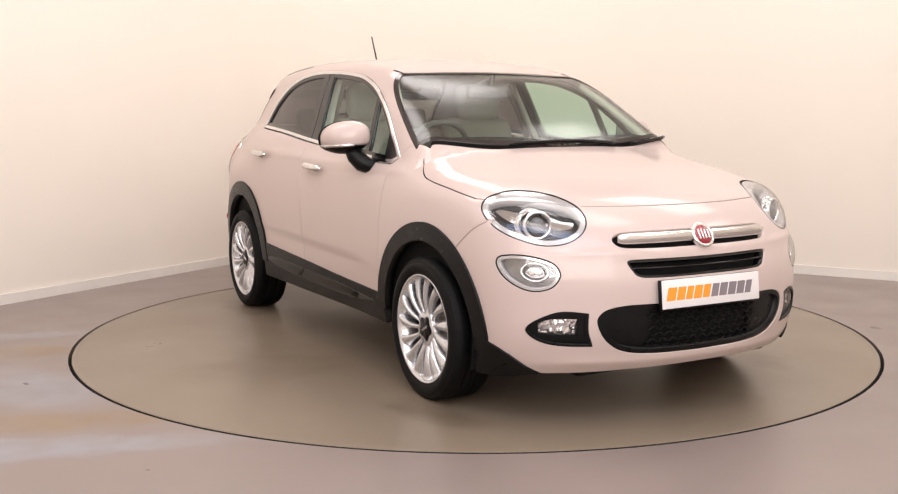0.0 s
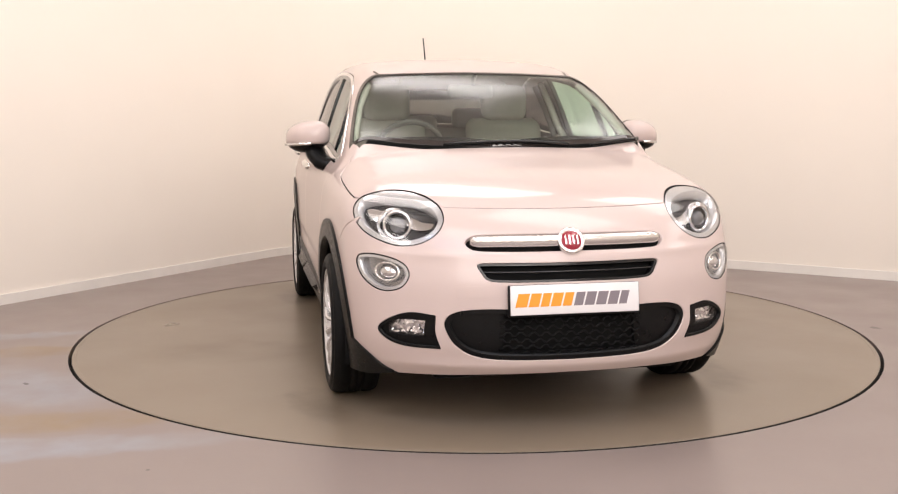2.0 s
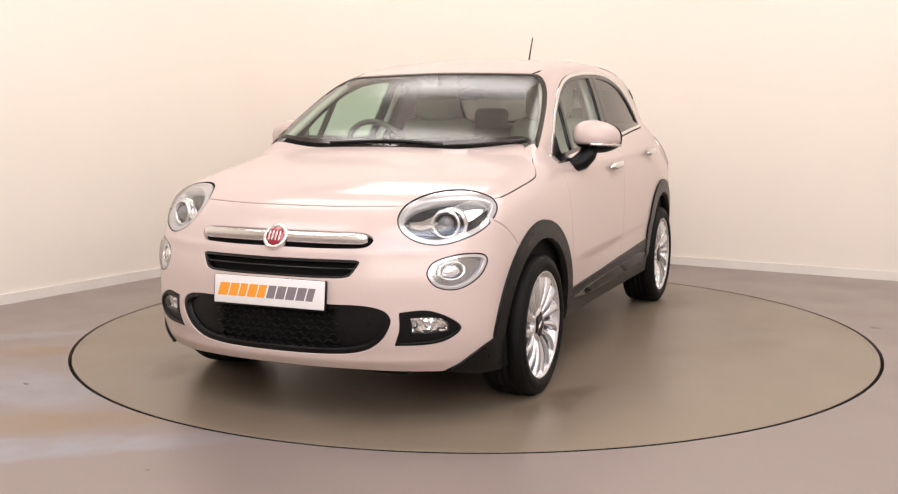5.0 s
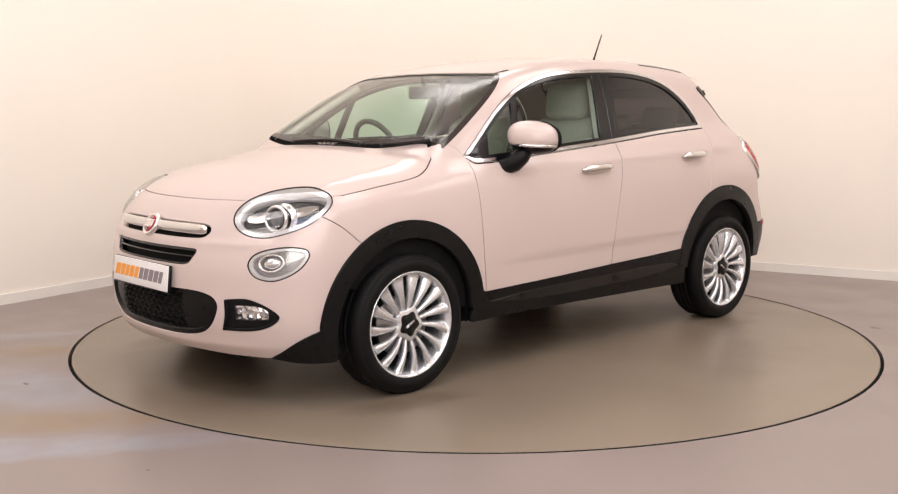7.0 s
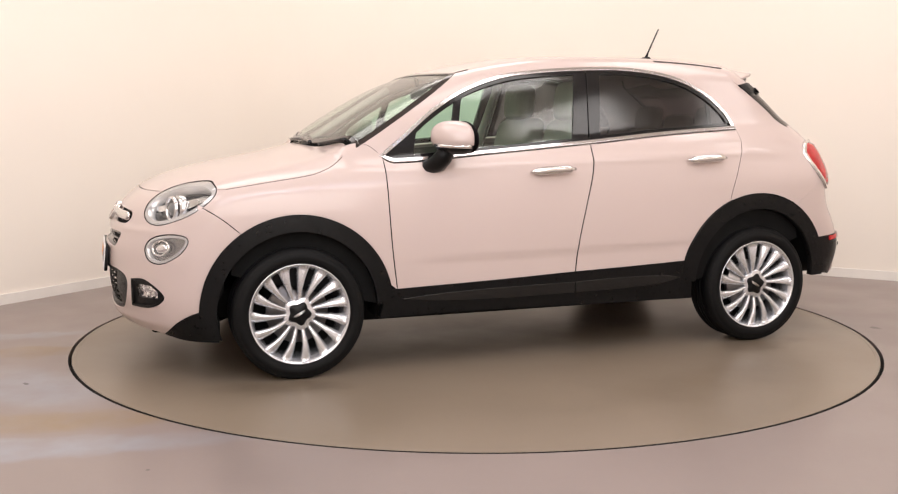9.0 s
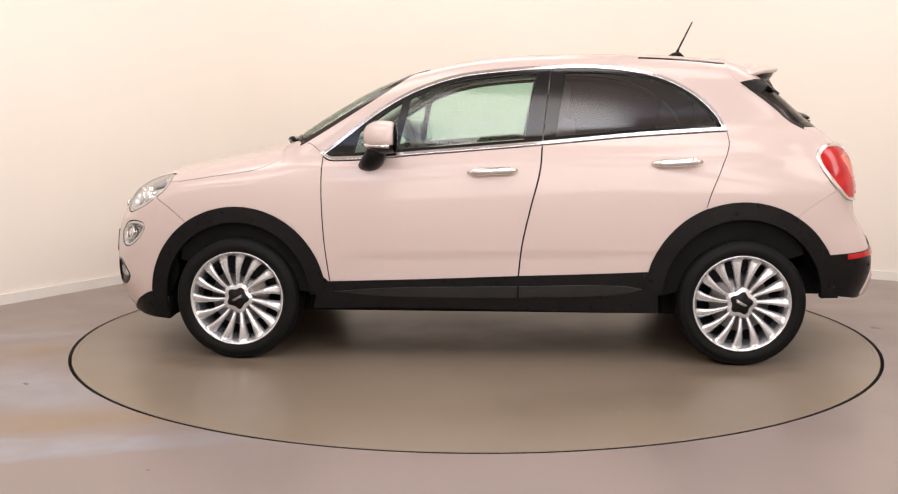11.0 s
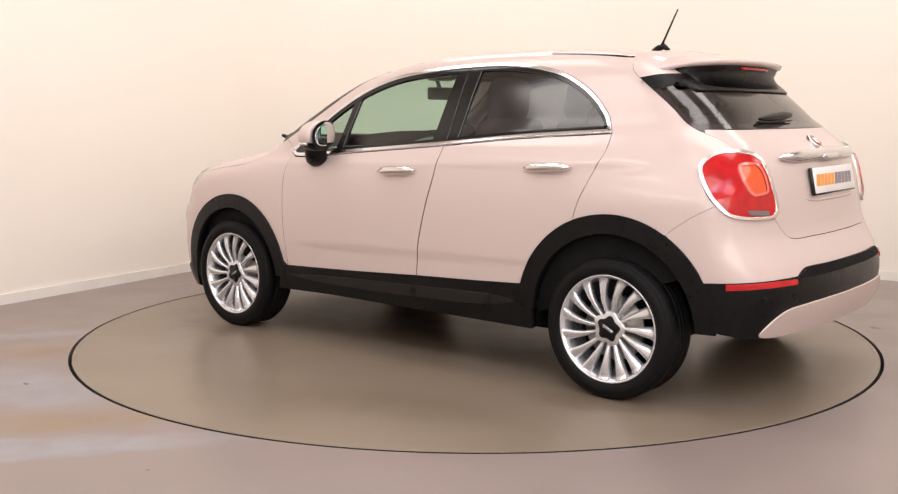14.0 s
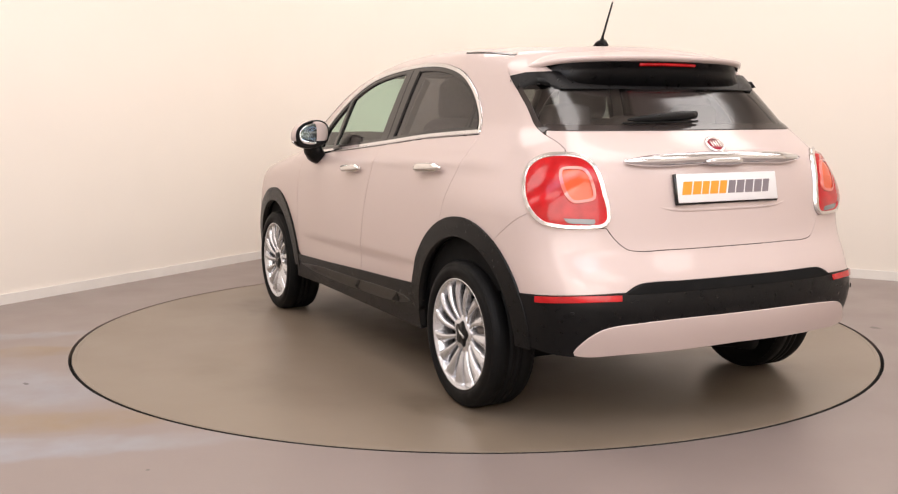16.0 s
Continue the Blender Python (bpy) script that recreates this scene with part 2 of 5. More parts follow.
# ---------------------------------------------------------------- the car's body as one smooth solid
# car space: x ahead of the middle of the wheelbase, y to the car's left, z up from the floor
class Curve:
    """A natural cubic spline through a few (a, b) pairs, straight beyond its ends."""

    def __init__(self, *pairs):
        pairs = sorted(pairs)
        self.x = x = np.array([q[0] for q in pairs], float)
        self.y = y = np.array([q[1] for q in pairs], float)
        n, h = len(x), np.diff(x)
        a, r = np.eye(n), np.zeros(n)
        for i in range(1, n - 1):
            a[i, i - 1:i + 2] = h[i - 1], 2 * (h[i - 1] + h[i]), h[i]
            r[i] = 6 * ((y[i + 1] - y[i]) / h[i] - (y[i] - y[i - 1]) / h[i - 1])
        self.m, self.h = np.linalg.solve(a, r), h

    def __call__(self, v):
        v = np.asarray(v, float)
        c = np.clip(v, self.x[0], self.x[-1])
        i = np.clip(np.searchsorted(self.x, c) - 1, 0, len(self.h) - 1)
        h, x, y, m = self.h[i], self.x, self.y, self.m
        p, q = x[i + 1] - c, c - x[i]
        out = (m[i] * p ** 3 + m[i + 1] * q ** 3) / (6 * h) + (y[i] / h - m[i] * h / 6) * p + (y[i + 1] / h - m[i + 1] * h / 6) * q
        s0 = (self.y[1] - self.y[0]) / self.h[0] - self.h[0] * self.m[1] / 6
        s1 = (self.y[-1] - self.y[-2]) / self.h[-1] + self.h[-1] * self.m[-2] / 6
        return out + np.minimum(v - self.x[0], 0) * s0 + np.maximum(v - self.x[-1], 0) * s1


WIDE = Curve((-2.1, .74), (-1.9, .80), (-1.6, .86), (-1.285, .884), (-.8, .888), (0, .888), (.8, .888), (1.285, .884), (1.6, .862), (1.9, .81), (2.15, .74))
LEAN = Curve((.2, .035), (.4, .010), (.6, 0), (.75, .004), (.88, .020), (.95, .042), (1.0, .075), (1.04, .105), (1.1, .132), (1.3, .205), (1.5, .295), (1.7, .40))
TAPER = Curve((-2.1, .16), (-1.7, .10), (-1.2, .045), (-.7, .008), (-.3, 0), (.5, 0), (.9, 0), (1.2, 0), (2.1, 0))
BONNET = Curve((2.2, .73), (2.05, .835), (1.95, .89), (1.8, .945), (1.6, .996), (1.3, 1.051), (1.1, 1.098), (.9, 1.14), (.5, 1.22))
CABIN = Curve((1.3, .88), (1.12, 1.077), (1.01, 1.176), (.88, 1.262), (.71, 1.362), (.55, 1.437), (.38, 1.493), (.2, 1.534), (0, 1.564), (-.4, 1.584), (-.8, 1.581), (-1.05, 1.568), (-1.3, 1.540), (-1.55, 1.503), (-1.8, 1.455))
NOSE = Curve((.15, 2.02), (.22, 2.075), (.3, 2.12), (.4, 2.145), (.5, 2.143), (.6, 2.135), (.68, 2.112), (.75, 2.085), (.83, 2.05), (.9, 2.00), (1.0, 1.92))
TAIL = Curve((.2, -1.97), (.35, -2.03), (.46, -2.068), (.58, -2.055), (.66, -2.02), (.72, -1.988), (.8, -1.968), (.9, -1.952), (1.0, -1.928), (1.08, -1.885), (1.14, -1.82), (1.2, -1.742), (1.3, -1.63), (1.4, -1.515), (1.5, -1.40), (1.6, -1.28))


def smax(a, b, k):
    return np.maximum(a, b) + np.maximum(k - np.abs(a - b), 0) ** 2 / (4 * k)


def solid(p):
    """Below zero inside the body, above zero outside it."""
    x, y, z = p[..., 0], np.abs(p[..., 1]), p[..., 2]
    zr = z - np.clip(z - .6, 0, .5) / .5 * .069 * (.83 - x)
    s = np.clip((z - .85) / .3, 0, 1)
    half = WIDE(x) - LEAN(zr) - TAPER(x) * s * s * (3 - 2 * s)
    # a hollow low on the doors under a soft crease that rises to the rear
    zc = .556 + .020 * (.6 - x)
    u = np.clip((zc - z) / .045, 0, 1)
    v = np.clip((zc - .035 - z) / .14, 0, 1)
    fade = np.clip((.80 - x) / .25, 0, 1) * np.clip((x + 1.0) / .2, 0, 1)
    half = half - .0055 * fade * (u * u * (3 - 2 * u) - .8 * v * v * (3 - 2 * v))
    # the shoulder above the handles stands a little proud
    half = half + .006 * np.exp(-((z - 1.005 + .03 * x) / .022) ** 2) * np.clip((1.5 - x) / .4, 0, 1) * np.clip((x + 1.7) / .3, 0, 1)
    side = (y - half) / 1.03
    xb = x + .20 * y * y
    e = 1e-3
    zb = BONNET(xb) - .05 * y * y
    bon = (z - zb) / np.sqrt(1 + ((BONNET(xb + e) - BONNET(xb)) / e) ** 2)
    wrap = .045 * y * y * np.clip(x / .7, 0, 1)
    xc = x + wrap
    cab = (z - CABIN(xc) + .085 * y * y) / np.sqrt(1 + ((CABIN(xc + e) - CABIN(xc)) / e) ** 2)
    top = np.minimum(bon, cab)
    # a ridge under the bright bar that runs out to the lamps, and a rounded lip low on the bumper
    ridge = .007 * np.exp(-((z - .702) / .018) ** 2) + .010 * np.exp(-((z - .262) / .026) ** 2)
    nose = (x - NOSE(z) - ridge * np.clip((.80 - y) / .25, 0, 1) + .48 * y ** 2.4)
    zt = (TAIL(z + e) - TAIL(z)) / e
    tail = (TAIL(z) + .26 * y ** 2.4 - x) / np.sqrt(1 + zt * zt)
    ends = np.maximum(nose, tail)
    return smax(smax(side, top, .095), ends, .11)


def normal_at(p):
    g = np.stack([solid(p + d) - solid(p - d) for d in np.eye(3) * 2e-3], -1)
    return g / np.linalg.norm(g, axis=-1, keepdims=True)


def meet(o, d, far=1.6, step=.04):
    """The outermost place where the rays from o along d leave the body."""
    n = int(far / step)
    hi = np.full(len(o), 0.0)
    done = np.zeros(len(o), bool)
    for i in range(n):
        r = far - i * step
        inside = solid(o + d * r) < 0
        hi = np.where(inside & ~done, r, hi)
        done |= inside
    lo, up = hi.copy(), hi + step
    for _ in range(22):
        m = (lo + up) / 2
        inside = solid(o + d * m[:, None]) < 0
        lo, up = np.where(inside, m, lo), np.where(inside, up, m)
    return o + d * lo[:, None]


# charts: flat coordinates for each region of the body, and their rays
FX, BX, AZ = .9, -.9, .75


def chart_ray(kind, q):
    q = np.asarray(q, float)
    a, b, z = q[:, 0], q[:, 1], np.zeros(len(q))
    if kind == "S":      # from the side: x, z
        return np.stack([a, z, b], -1), np.tile([0., 1, 0], (len(q), 1))
    if kind == "F":      # round the nose: turn, z
        return np.stack([z + FX, z, b], -1), np.stack([np.cos(a), np.sin(a), z], -1)
    if kind == "B":      # round the tail: turn, z
        return np.stack([z + BX, z, b], -1), np.stack([-np.cos(a), np.sin(a), z], -1)
    if kind == "N":      # from ahead: y, z
        return np.stack([z, a, b], -1), np.tile([1., 0, 0], (len(q), 1))
    if kind == "T":      # from behind: y, z
        return np.stack([z, a, b], -1), np.tile([-1., 0, 0], (len(q), 1))
    if kind == "Z":      # from above: x, y
        return np.stack([a, b, z + .5], -1), np.tile([0., 0, 1], (len(q), 1))
    return np.stack([a, z, z + AZ], -1), np.stack([z, np.sin(b), np.cos(b)], -1)   # round the length: x, turn


def on_body(kind, q):
    o, d = chart_ray(kind, q)
    return meet(o, d, 2.4 if kind in "NT" else 1.5)


def to_chart(kind, p):
    p = np.asarray(p, float)
    x, y, z = p[:, 0], p[:, 1], p[:, 2]
    if kind == "S":
        return np.stack([x, z], -1)
    if kind == "F":
        return np.stack([np.arctan2(y, x - FX), z], -1)
    if kind == "B":
        return np.stack([np.arctan2(y, BX - x), z], -1)
    return np.stack([x, np.arctan2(y, z - AZ)], -1)


def round_loop(pts, step=.02, closed=True):
    """A smooth line through the points; a third entry of 1 keeps a point sharp."""
    pts = [tuple(q) + (0,) * (3 - len(q)) for q in pts]
    n, out = len(pts), []
    for i in range(n if closed else n - 1):
        b, c = np.array(pts[i][:2], float), np.array(pts[(i + 1) % n][:2], float)
        a = np.array(pts[i - 1][:2], float) if (closed or i) else b
        d = np.array(pts[(i + 2) % n][:2], float) if (closed or i + 2 < n) else c
        L = np.linalg.norm(c - b)
        la, lc = np.linalg.norm(b - a) + 1e-9, np.linalg.norm(d - c) + 1e-9
        tb = (c - b) if pts[i][2] or (not closed and i == 0) else (c - a) / (la + L) * L
        tc = (c - b) if pts[(i + 1) % n][2] or (not closed and i + 2 >= n) else (d - b) / (L + lc) * L
        k = max(1, int(math.ceil(L / step)))
        for j in range(k):
            s = j / k
            out.append(b * (2 * s**3 - 3 * s**2 + 1) + tb * (s**3 - 2 * s**2 + s) + c * (3 * s**2 - 2 * s**3) + tc * (s**3 - s**2))
    if not closed:
        out.append(np.array(pts[-1][:2], float))
    return np.array(out)
from mathutils.geometry import delaunay_2d_cdt as CDT

CHART_SCALE = {"S": (1, 1), "F": (1.05, 1), "B": (1.0, 1), "X": (1, .75)}
OFF = Vector((-.1012, -.0635, .010))     # how far the middle of the wheelbase stands from the turntable's axis


def inside(q, loop):
    x, y = q[:, 0][:, None], q[:, 1][:, None]
    x0, y0 = loop[:, 0], loop[:, 1]
    x1, y1 = np.roll(x0, -1), np.roll(y0, -1)
    cross = ((y0 > y) != (y1 > y)) & (x < (x1 - x0) * (y - y0) / (y1 - y0 + 1e-12) + x0)
    return cross.sum(1) % 2 == 1


def inset(loop, d):
    """The loop moved inwards by d."""
    a, c = np.roll(loop, 1, 0), np.roll(loop, -1, 0)
    t = c - a
    t /= np.linalg.norm(t, axis=1, keepdims=True) + 1e-12
    area2 = np.sum(loop[:, 0] * np.roll(loop[:, 1], -1) - np.roll(loop[:, 0], -1) * loop[:, 1])
    n = np.stack([-t[:, 1], t[:, 0]], -1) * (1 if area2 > 0 else -1)
    return loop + n * d


def part(name, verts, faces, mat, parent, label="", normals=None, smooth=True, mirror=False):
    verts = np.array(verts, float)
    faces = [tuple(f) for f in faces]
    if mirror:
        verts = verts * [1, -1, 1]
        faces = [f[::-1] for f in faces]
        normals = None if normals is None else np.array(normals) * [1, -1, 1]
    ob = link_mesh(name, verts, faces, mat, parent, label, normals, smooth)
    if parent is CAR:
        ob.location = OFF
    return ob


def sheet_data(chart, loops, off=0.0, thick=.012, step=.04, dome=0.0, gap=0.0):
    """A piece of the body's skin inside the first loop and outside the others (loops are places on the body)."""
    sc = np.array(CHART_SCALE[chart], float)
    flat = [to_chart(chart, l) * sc for l in loops]
    if gap:
        flat = [inset(flat[0], gap)] + [inset(l, -gap) for l in flat[1:]]
    lo, hi = flat[0].min(0), flat[0].max(0)
    g = np.stack(np.meshgrid(np.arange(lo[0], hi[0], step), np.arange(lo[1], hi[1], step)), -1).reshape(-1, 2)
    g[:, 0] += (np.round((g[:, 1] - lo[1]) / step) % 2) * step * .5
    keep = inside(g, flat[0])
    for l in flat[1:]:
        keep &= ~inside(g, l)
    g = g[keep]
    edge = np.concatenate(flat)
    if len(g):
        d = np.min(np.linalg.norm(g[:, None] - edge[None], axis=2), axis=1)
        near = d > step * .45
        g = g[near]
    pts = np.concatenate([edge, g])
    edges, k = [], 0
    for l in flat:
        edges += [(k + i, k + (i + 1) % len(l)) for i in range(len(l))]
        k += len(l)
    vs, _, fs, orig, _, _ = CDT([Vector(q) for q in pts], edges, [], 0, 1e-6)
    vs = np.array([tuple(v) for v in vs])
    fs = np.array([tuple(f) for f in fs if len(f) == 3])
    cen = vs[fs].mean(1)
    ok = inside(cen, flat[0])
    for l in flat[1:]:
        ok &= ~inside(cen, l)
    fs = fs[ok]
    where = {}
    for i, o in enumerate(orig):
        for j in o:
            where[j] = i
    p = on_body(chart, vs / sc)
    n = normal_at(p)
    lift = np.full(len(p), off)
    if dome:
        d = np.min(np.linalg.norm(vs[:, None] - edge[None], axis=2), axis=1)
        lift = lift + dome * np.sqrt(np.clip(1 - (1 - np.clip(d / (d.max() + 1e-9), 0, 1)) ** 2, 0, 1))
    p = p + n * lift[:, None]
    # the faces look outwards
    a, b, c = p[fs[:, 0]], p[fs[:, 1]], p[fs[:, 2]]
    flip = np.sum(np.cross(b - a, c - a) * n[fs[:, 0]], 1) < 0
    fs[flip] = fs[flip][:, ::-1]
    V, N, F = [p], [n], [tuple(f) for f in fs]
    count, k = len(p), 0
    if thick:
        for li, l in enumerate(flat):
            ids = [where[k + i] for i in range(len(l))]
            k += len(l)
            q, m = p[ids], n[ids]
            t = np.roll(q, -1, 0) - np.roll(q, 1, 0)
            out = np.cross(t, m)
            out /= np.linalg.norm(out, axis=1, keepdims=True) + 1e-12
            # outward from the material: test by a small step in the chart
            probe = to_chart(chart, q + out * .006) * sc
            if np.mean(inside(probe, flat[li])) > .5:
                out = -out if li == 0 else out
            elif li:
                out = -out
            r1 = q - m * .0025 + out * .0012
            r2 = q - m * thick + out * .0012
            base = count
            V += [r1, r2]
            N += [(m + out) / np.linalg.norm(m + out, axis=1, keepdims=True), out]
            c = len(ids)
            count += 2 * c
            for i in range(c):
                j = (i + 1) % c
                for quad in ((ids[i], ids[j], base + j, base + i), (base + i, base + j, base + c + j, base + c + i)):
                    F.append(quad)
        V, N = np.concatenate(V), np.concatenate(N)
        fixed = []
        for f in F:
            nn = np.cross(V[f[1]] - V[f[0]], V[f[2]] - V[f[0]])
            fixed.append(f if np.dot(nn, N[f[-1]] + N[f[-2]]) >= 0 else f[::-1])
        F = fixed
    else:
        V, N = V[0], N[0]
    return V, F, N


def sheet(name, chart, loops, mat, parent, label="", mirror=False, **kw):
    V, F, N = sheet_data(chart, loops, **kw)
    return part(name, V, F, mat, parent, label, N, True, mirror)


def pair(name, chart, loops, mat, parents, label="", **kw):
    """The piece on the car's left and its mirror image on the right."""
    V, F, N = sheet_data(chart, loops, **kw)
    return [part(name, V, F, mat, parents[i], label, N, True, i == 1) for i in (0, 1)]


def whole(half):
    """A half line from the middle outwards and back, with its mirror image added: places on the body."""
    h = np.asarray(half)
    m = h[::-1] * [1, -1, 1]
    if abs(h[-1, 1]) < 1e-3:
        m = m[1:]
    if abs(h[0, 1]) < 1e-3:
        m = m[:-1]
    return np.concatenate([h, m])


def on(kind, *pts, step=.02):
    """A smooth open line on the body."""
    return on_body(kind, round_loop(pts, step, False))


def ring_on(kind, *pts, step=.015):
    return on_body(kind, round_loop(pts, step, True))


def arc(cx, cz, r, a0, a1, n=26, squash=1.0):
    a = np.radians(np.linspace(a0, a1, n))
    return on_body("S", np.stack([cx + r * np.cos(a), cz + r * squash * np.sin(a)], -1))


def join(*lines):
    out = [lines[0]]
    for l in lines[1:]:
        out.append(l[1:] if np.linalg.norm(l[0] - out[-1][-1]) < .012 else l)
    r = np.concatenate(out)
    keep = [True] + [np.linalg.norm(r[i] - r[i - 1]) > .003 for i in range(1, len(r))]
    return r[keep]


def close(l):
    return l[:-1] if np.linalg.norm(l[0] - l[-1]) < .004 else l


def lathe(profile, n, axis="y"):
    """profile: (radius, along) pairs, turned round the y axis."""
    V, F = [], []
    m = len(profile)
    for i in range(n):
        a = 2 * math.pi * i / n
        for r, h in profile:
            V.append((r * math.cos(a), h, r * math.sin(a)))
    for i in range(n):
        for j in range(m - 1):
            F.append((i * m + j, ((i + 1) % n) * m + j, ((i + 1) % n) * m + j + 1, i * m + j + 1))
    return V, F


def tube(path, radius, n=8, caps=True, flat=1.0):
    """A rod along a line of places; radius a number or one a place."""
    p = np.array(path, float)
    rs = np.full(len(p), radius) if np.isscalar(radius) else np.array(radius)
    t = np.gradient(p, axis=0)
    t /= np.linalg.norm(t, axis=1, keepdims=True)
    up = np.array([0, 0, 1.0]) if abs(t[0, 2]) < .9 else np.array([1.0, 0, 0])
    V, F = [], []
    for i in range(len(p)):
        a = np.cross(t[i], up)
        a /= np.linalg.norm(a)
        b = np.cross(a, t[i])
        for k in range(n):
            w = 2 * math.pi * k / n
            V.append(p[i] + rs[i] * (a * math.cos(w) + b * flat * math.sin(w)))
    for i in range(len(p) - 1):
        for k in range(n):
            F.append((i * n + k, i * n + (k + 1) % n, (i + 1) * n + (k + 1) % n, (i + 1) * n + k))
    if caps:
        F.append(tuple(range(n))[::-1])
        F.append(tuple((len(p) - 1) * n + k for k in range(n)))
    return V, F


def soft_box(cx, cy, cz, sx, sy, sz, r, seg=3, shear=None):
    """A box with rounded edges; shear leans it: x moves by shear for each metre of height."""
    bm = bmesh.new()
    bmesh.ops.create_cube(bm, size=1.0)
    bmesh.ops.scale(bm, vec=(sx, sy, sz), verts=bm.verts)
    bmesh.ops.bevel(bm, geom=list(bm.edges), offset=r, segments=seg, affect="EDGES", profile=.5)
    bm.verts.index_update()
    V = [(v.co.x + cx + (shear or 0) * v.co.z, v.co.y + cy, v.co.z + cz) for v in bm.verts]
    F = [tuple(v.index for v in f.verts) for f in bm.faces]
    bm.free()
    return V, F


def merged(*pieces):
    V, F = [], []
    for v, f in pieces:
        k = len(V)
        V += [tuple(q) for q in v]
        F += [tuple(i + k for i in g) for g in f]
    return V, F

# ---------------------------------------------------------------- the car
CAR = new("car")
tagged(CAR, "pale pink five-door car with black cladding on a turntable", "car")

CLEAR = glass("clear_lamp_glass", (0.97, 0.97, 0.97))
SCREEN = glass("windscreen_glass", (0.74, 0.87, 0.78), 0.22, 0.13)
SIDE_GLASS = glass("front_side_glass", (0.66, 0.86, 0.77), 0.10, 0.085)
PRIVACY = glass("dark_privacy_glass", (0.135, 0.115, 0.128), 0.14, 0.085)
REAR_GLASS = glass("tinted_rear_glass", (0.22, 0.20, 0.205), 0.12, 0.085)
# brown instead of plain black: the haze of reflections is put into the colour
FRIT = material("black_glass_border", (0.035, 0.028, 0.026), rough=0.1)
RED = material("red_lamp_plastic", (0.47, 0.007, 0.010), rough=0.16, spec=0.3, coat=0.4, vary=0.2, scale=16, bump=0.3, bscale=45)
AMBER = material("amber_lamp_plastic", (0.70, 0.095, 0.025), rough=0.15, spec=0.3, coat=0.4)
REFLECTOR = material("lamp_reflector", (0.80, 0.80, 0.82), rough=0.14, metal=1.0)
LAMP_DARK = material("lamp_grey_bezel", (0.024, 0.024, 0.027), rough=0.22, metal=0.2)
LENS = material("lamp_lens", (0.14, 0.14, 0.145), rough=0.05, coat=1.0)
WHITE = material("plate_white", (0.80, 0.78, 0.78), rough=0.35, vary=0.02, scale=12)
ORANGE = material("orange_print", (0.85, 0.33, 0.03), rough=0.4)
GREY = material("grey_print", (0.22, 0.19, 0.21), rough=0.4)
BADGE_RED = material("dark_red_enamel", (0.30, 0.01, 0.03), rough=0.15, coat=1.0)

# lines that several panels share
HEADLAMP = [(.436, .84), (.447, .79), (.499, .748), (.578, .735), (.665, .757), (.735, .790), (.790, .836), (.815, .880), (.800, .915), (.715, .940), (.560, .926), (.468, .888)]
LOW_LAMP = [(.529, .622), (.553, .668), (.645, .697), (.730, .690), (.742, .66), (.706, .602), (.629, .559), (.559, .571)]
FOG = [(.440, .470, 1), (.526, .477), (.598, .447), (.640, .403), (.605, .362), (.541, .340), (.425, .335, 1), (.441, .40)]
TAILLAMP = [(.802, .963), (.799, 1.04), (.735, 1.090), (.614, 1.093), (.5525, 1.054), (.514, .944), (.4998, .845), (.533, .813), (.712, .825), (.773, .884)]
DLO = [(.862, 1.050), (.741, 1.140), (.578, 1.268), (.411, 1.368), (.247, 1.432), (.078, 1.470), (-.262, 1.499), (-.608, 1.499), (-.88, 1.452), (-1.058, 1.362), (-1.170, 1.255), (-1.213, 1.168, 1)]
BELT = [(-1.213, 1.168, 1), (-.75, 1.140), (-.278, 1.098), (.30, 1.052), (.79, 1.018), (.862, 1.050)]
FA, RA = (1.285, .320, .462), (-1.285, .335, .482)


def cut(loop, i, j):
    """The stretch of a closed loop from nearest i to nearest j, onwards."""
    a = int(np.argmin(np.linalg.norm(loop - i, axis=1)))
    b = int(np.argmin(np.linalg.norm(loop - j, axis=1)))
    return loop[a:b + 1] if a <= b else np.concatenate([loop[a:], loop[:b + 1]])


L_HEAD = ring_on("F", *HEADLAMP)
L_TAIL = ring_on("B", *TAILLAMP)
SIDE_LINE = on("S", (1.605, .908), (1.42, .936), (1.20, .969), (1.11, 1.000), (1.06, 1.030), (1.04, 1.050))
COWL = on("Z", (1.012, .690), (1.078, .45), (1.108, .2), (1.118, 0))
NOSE_LINE = on("N", (0, .878), (.25, .879), (.483, .883))
SEAM_F = on("S", (1.735, .835), (1.64, .775), (1.55, .700))
DOOR_FRONT = on("S", (.842, 1.040), (.842, .95), (.838, .80), (.825, .60), (.800, .395))
DOOR_MID = on("S", (-.283, 1.098), (-.272, .97), (-.225, .78), (-.185, .60), (-.165, .425))
DOOR_REAR = on("S", (-1.213, 1.168), (-1.216, 1.10), (-1.172, .98), (-1.125, .87), (-1.098, .785))
ARCH_DLO = on("S", *DLO)
LINE_BELT = on("S", *BELT)


def circle_line(c, a0, a1, n=30):
    return arc(c[0], c[1], c[2], a0, a1, n)


def angle_to(c, p):
    return math.degrees(math.atan2(p[2] - c[1], p[0] - c[0]))


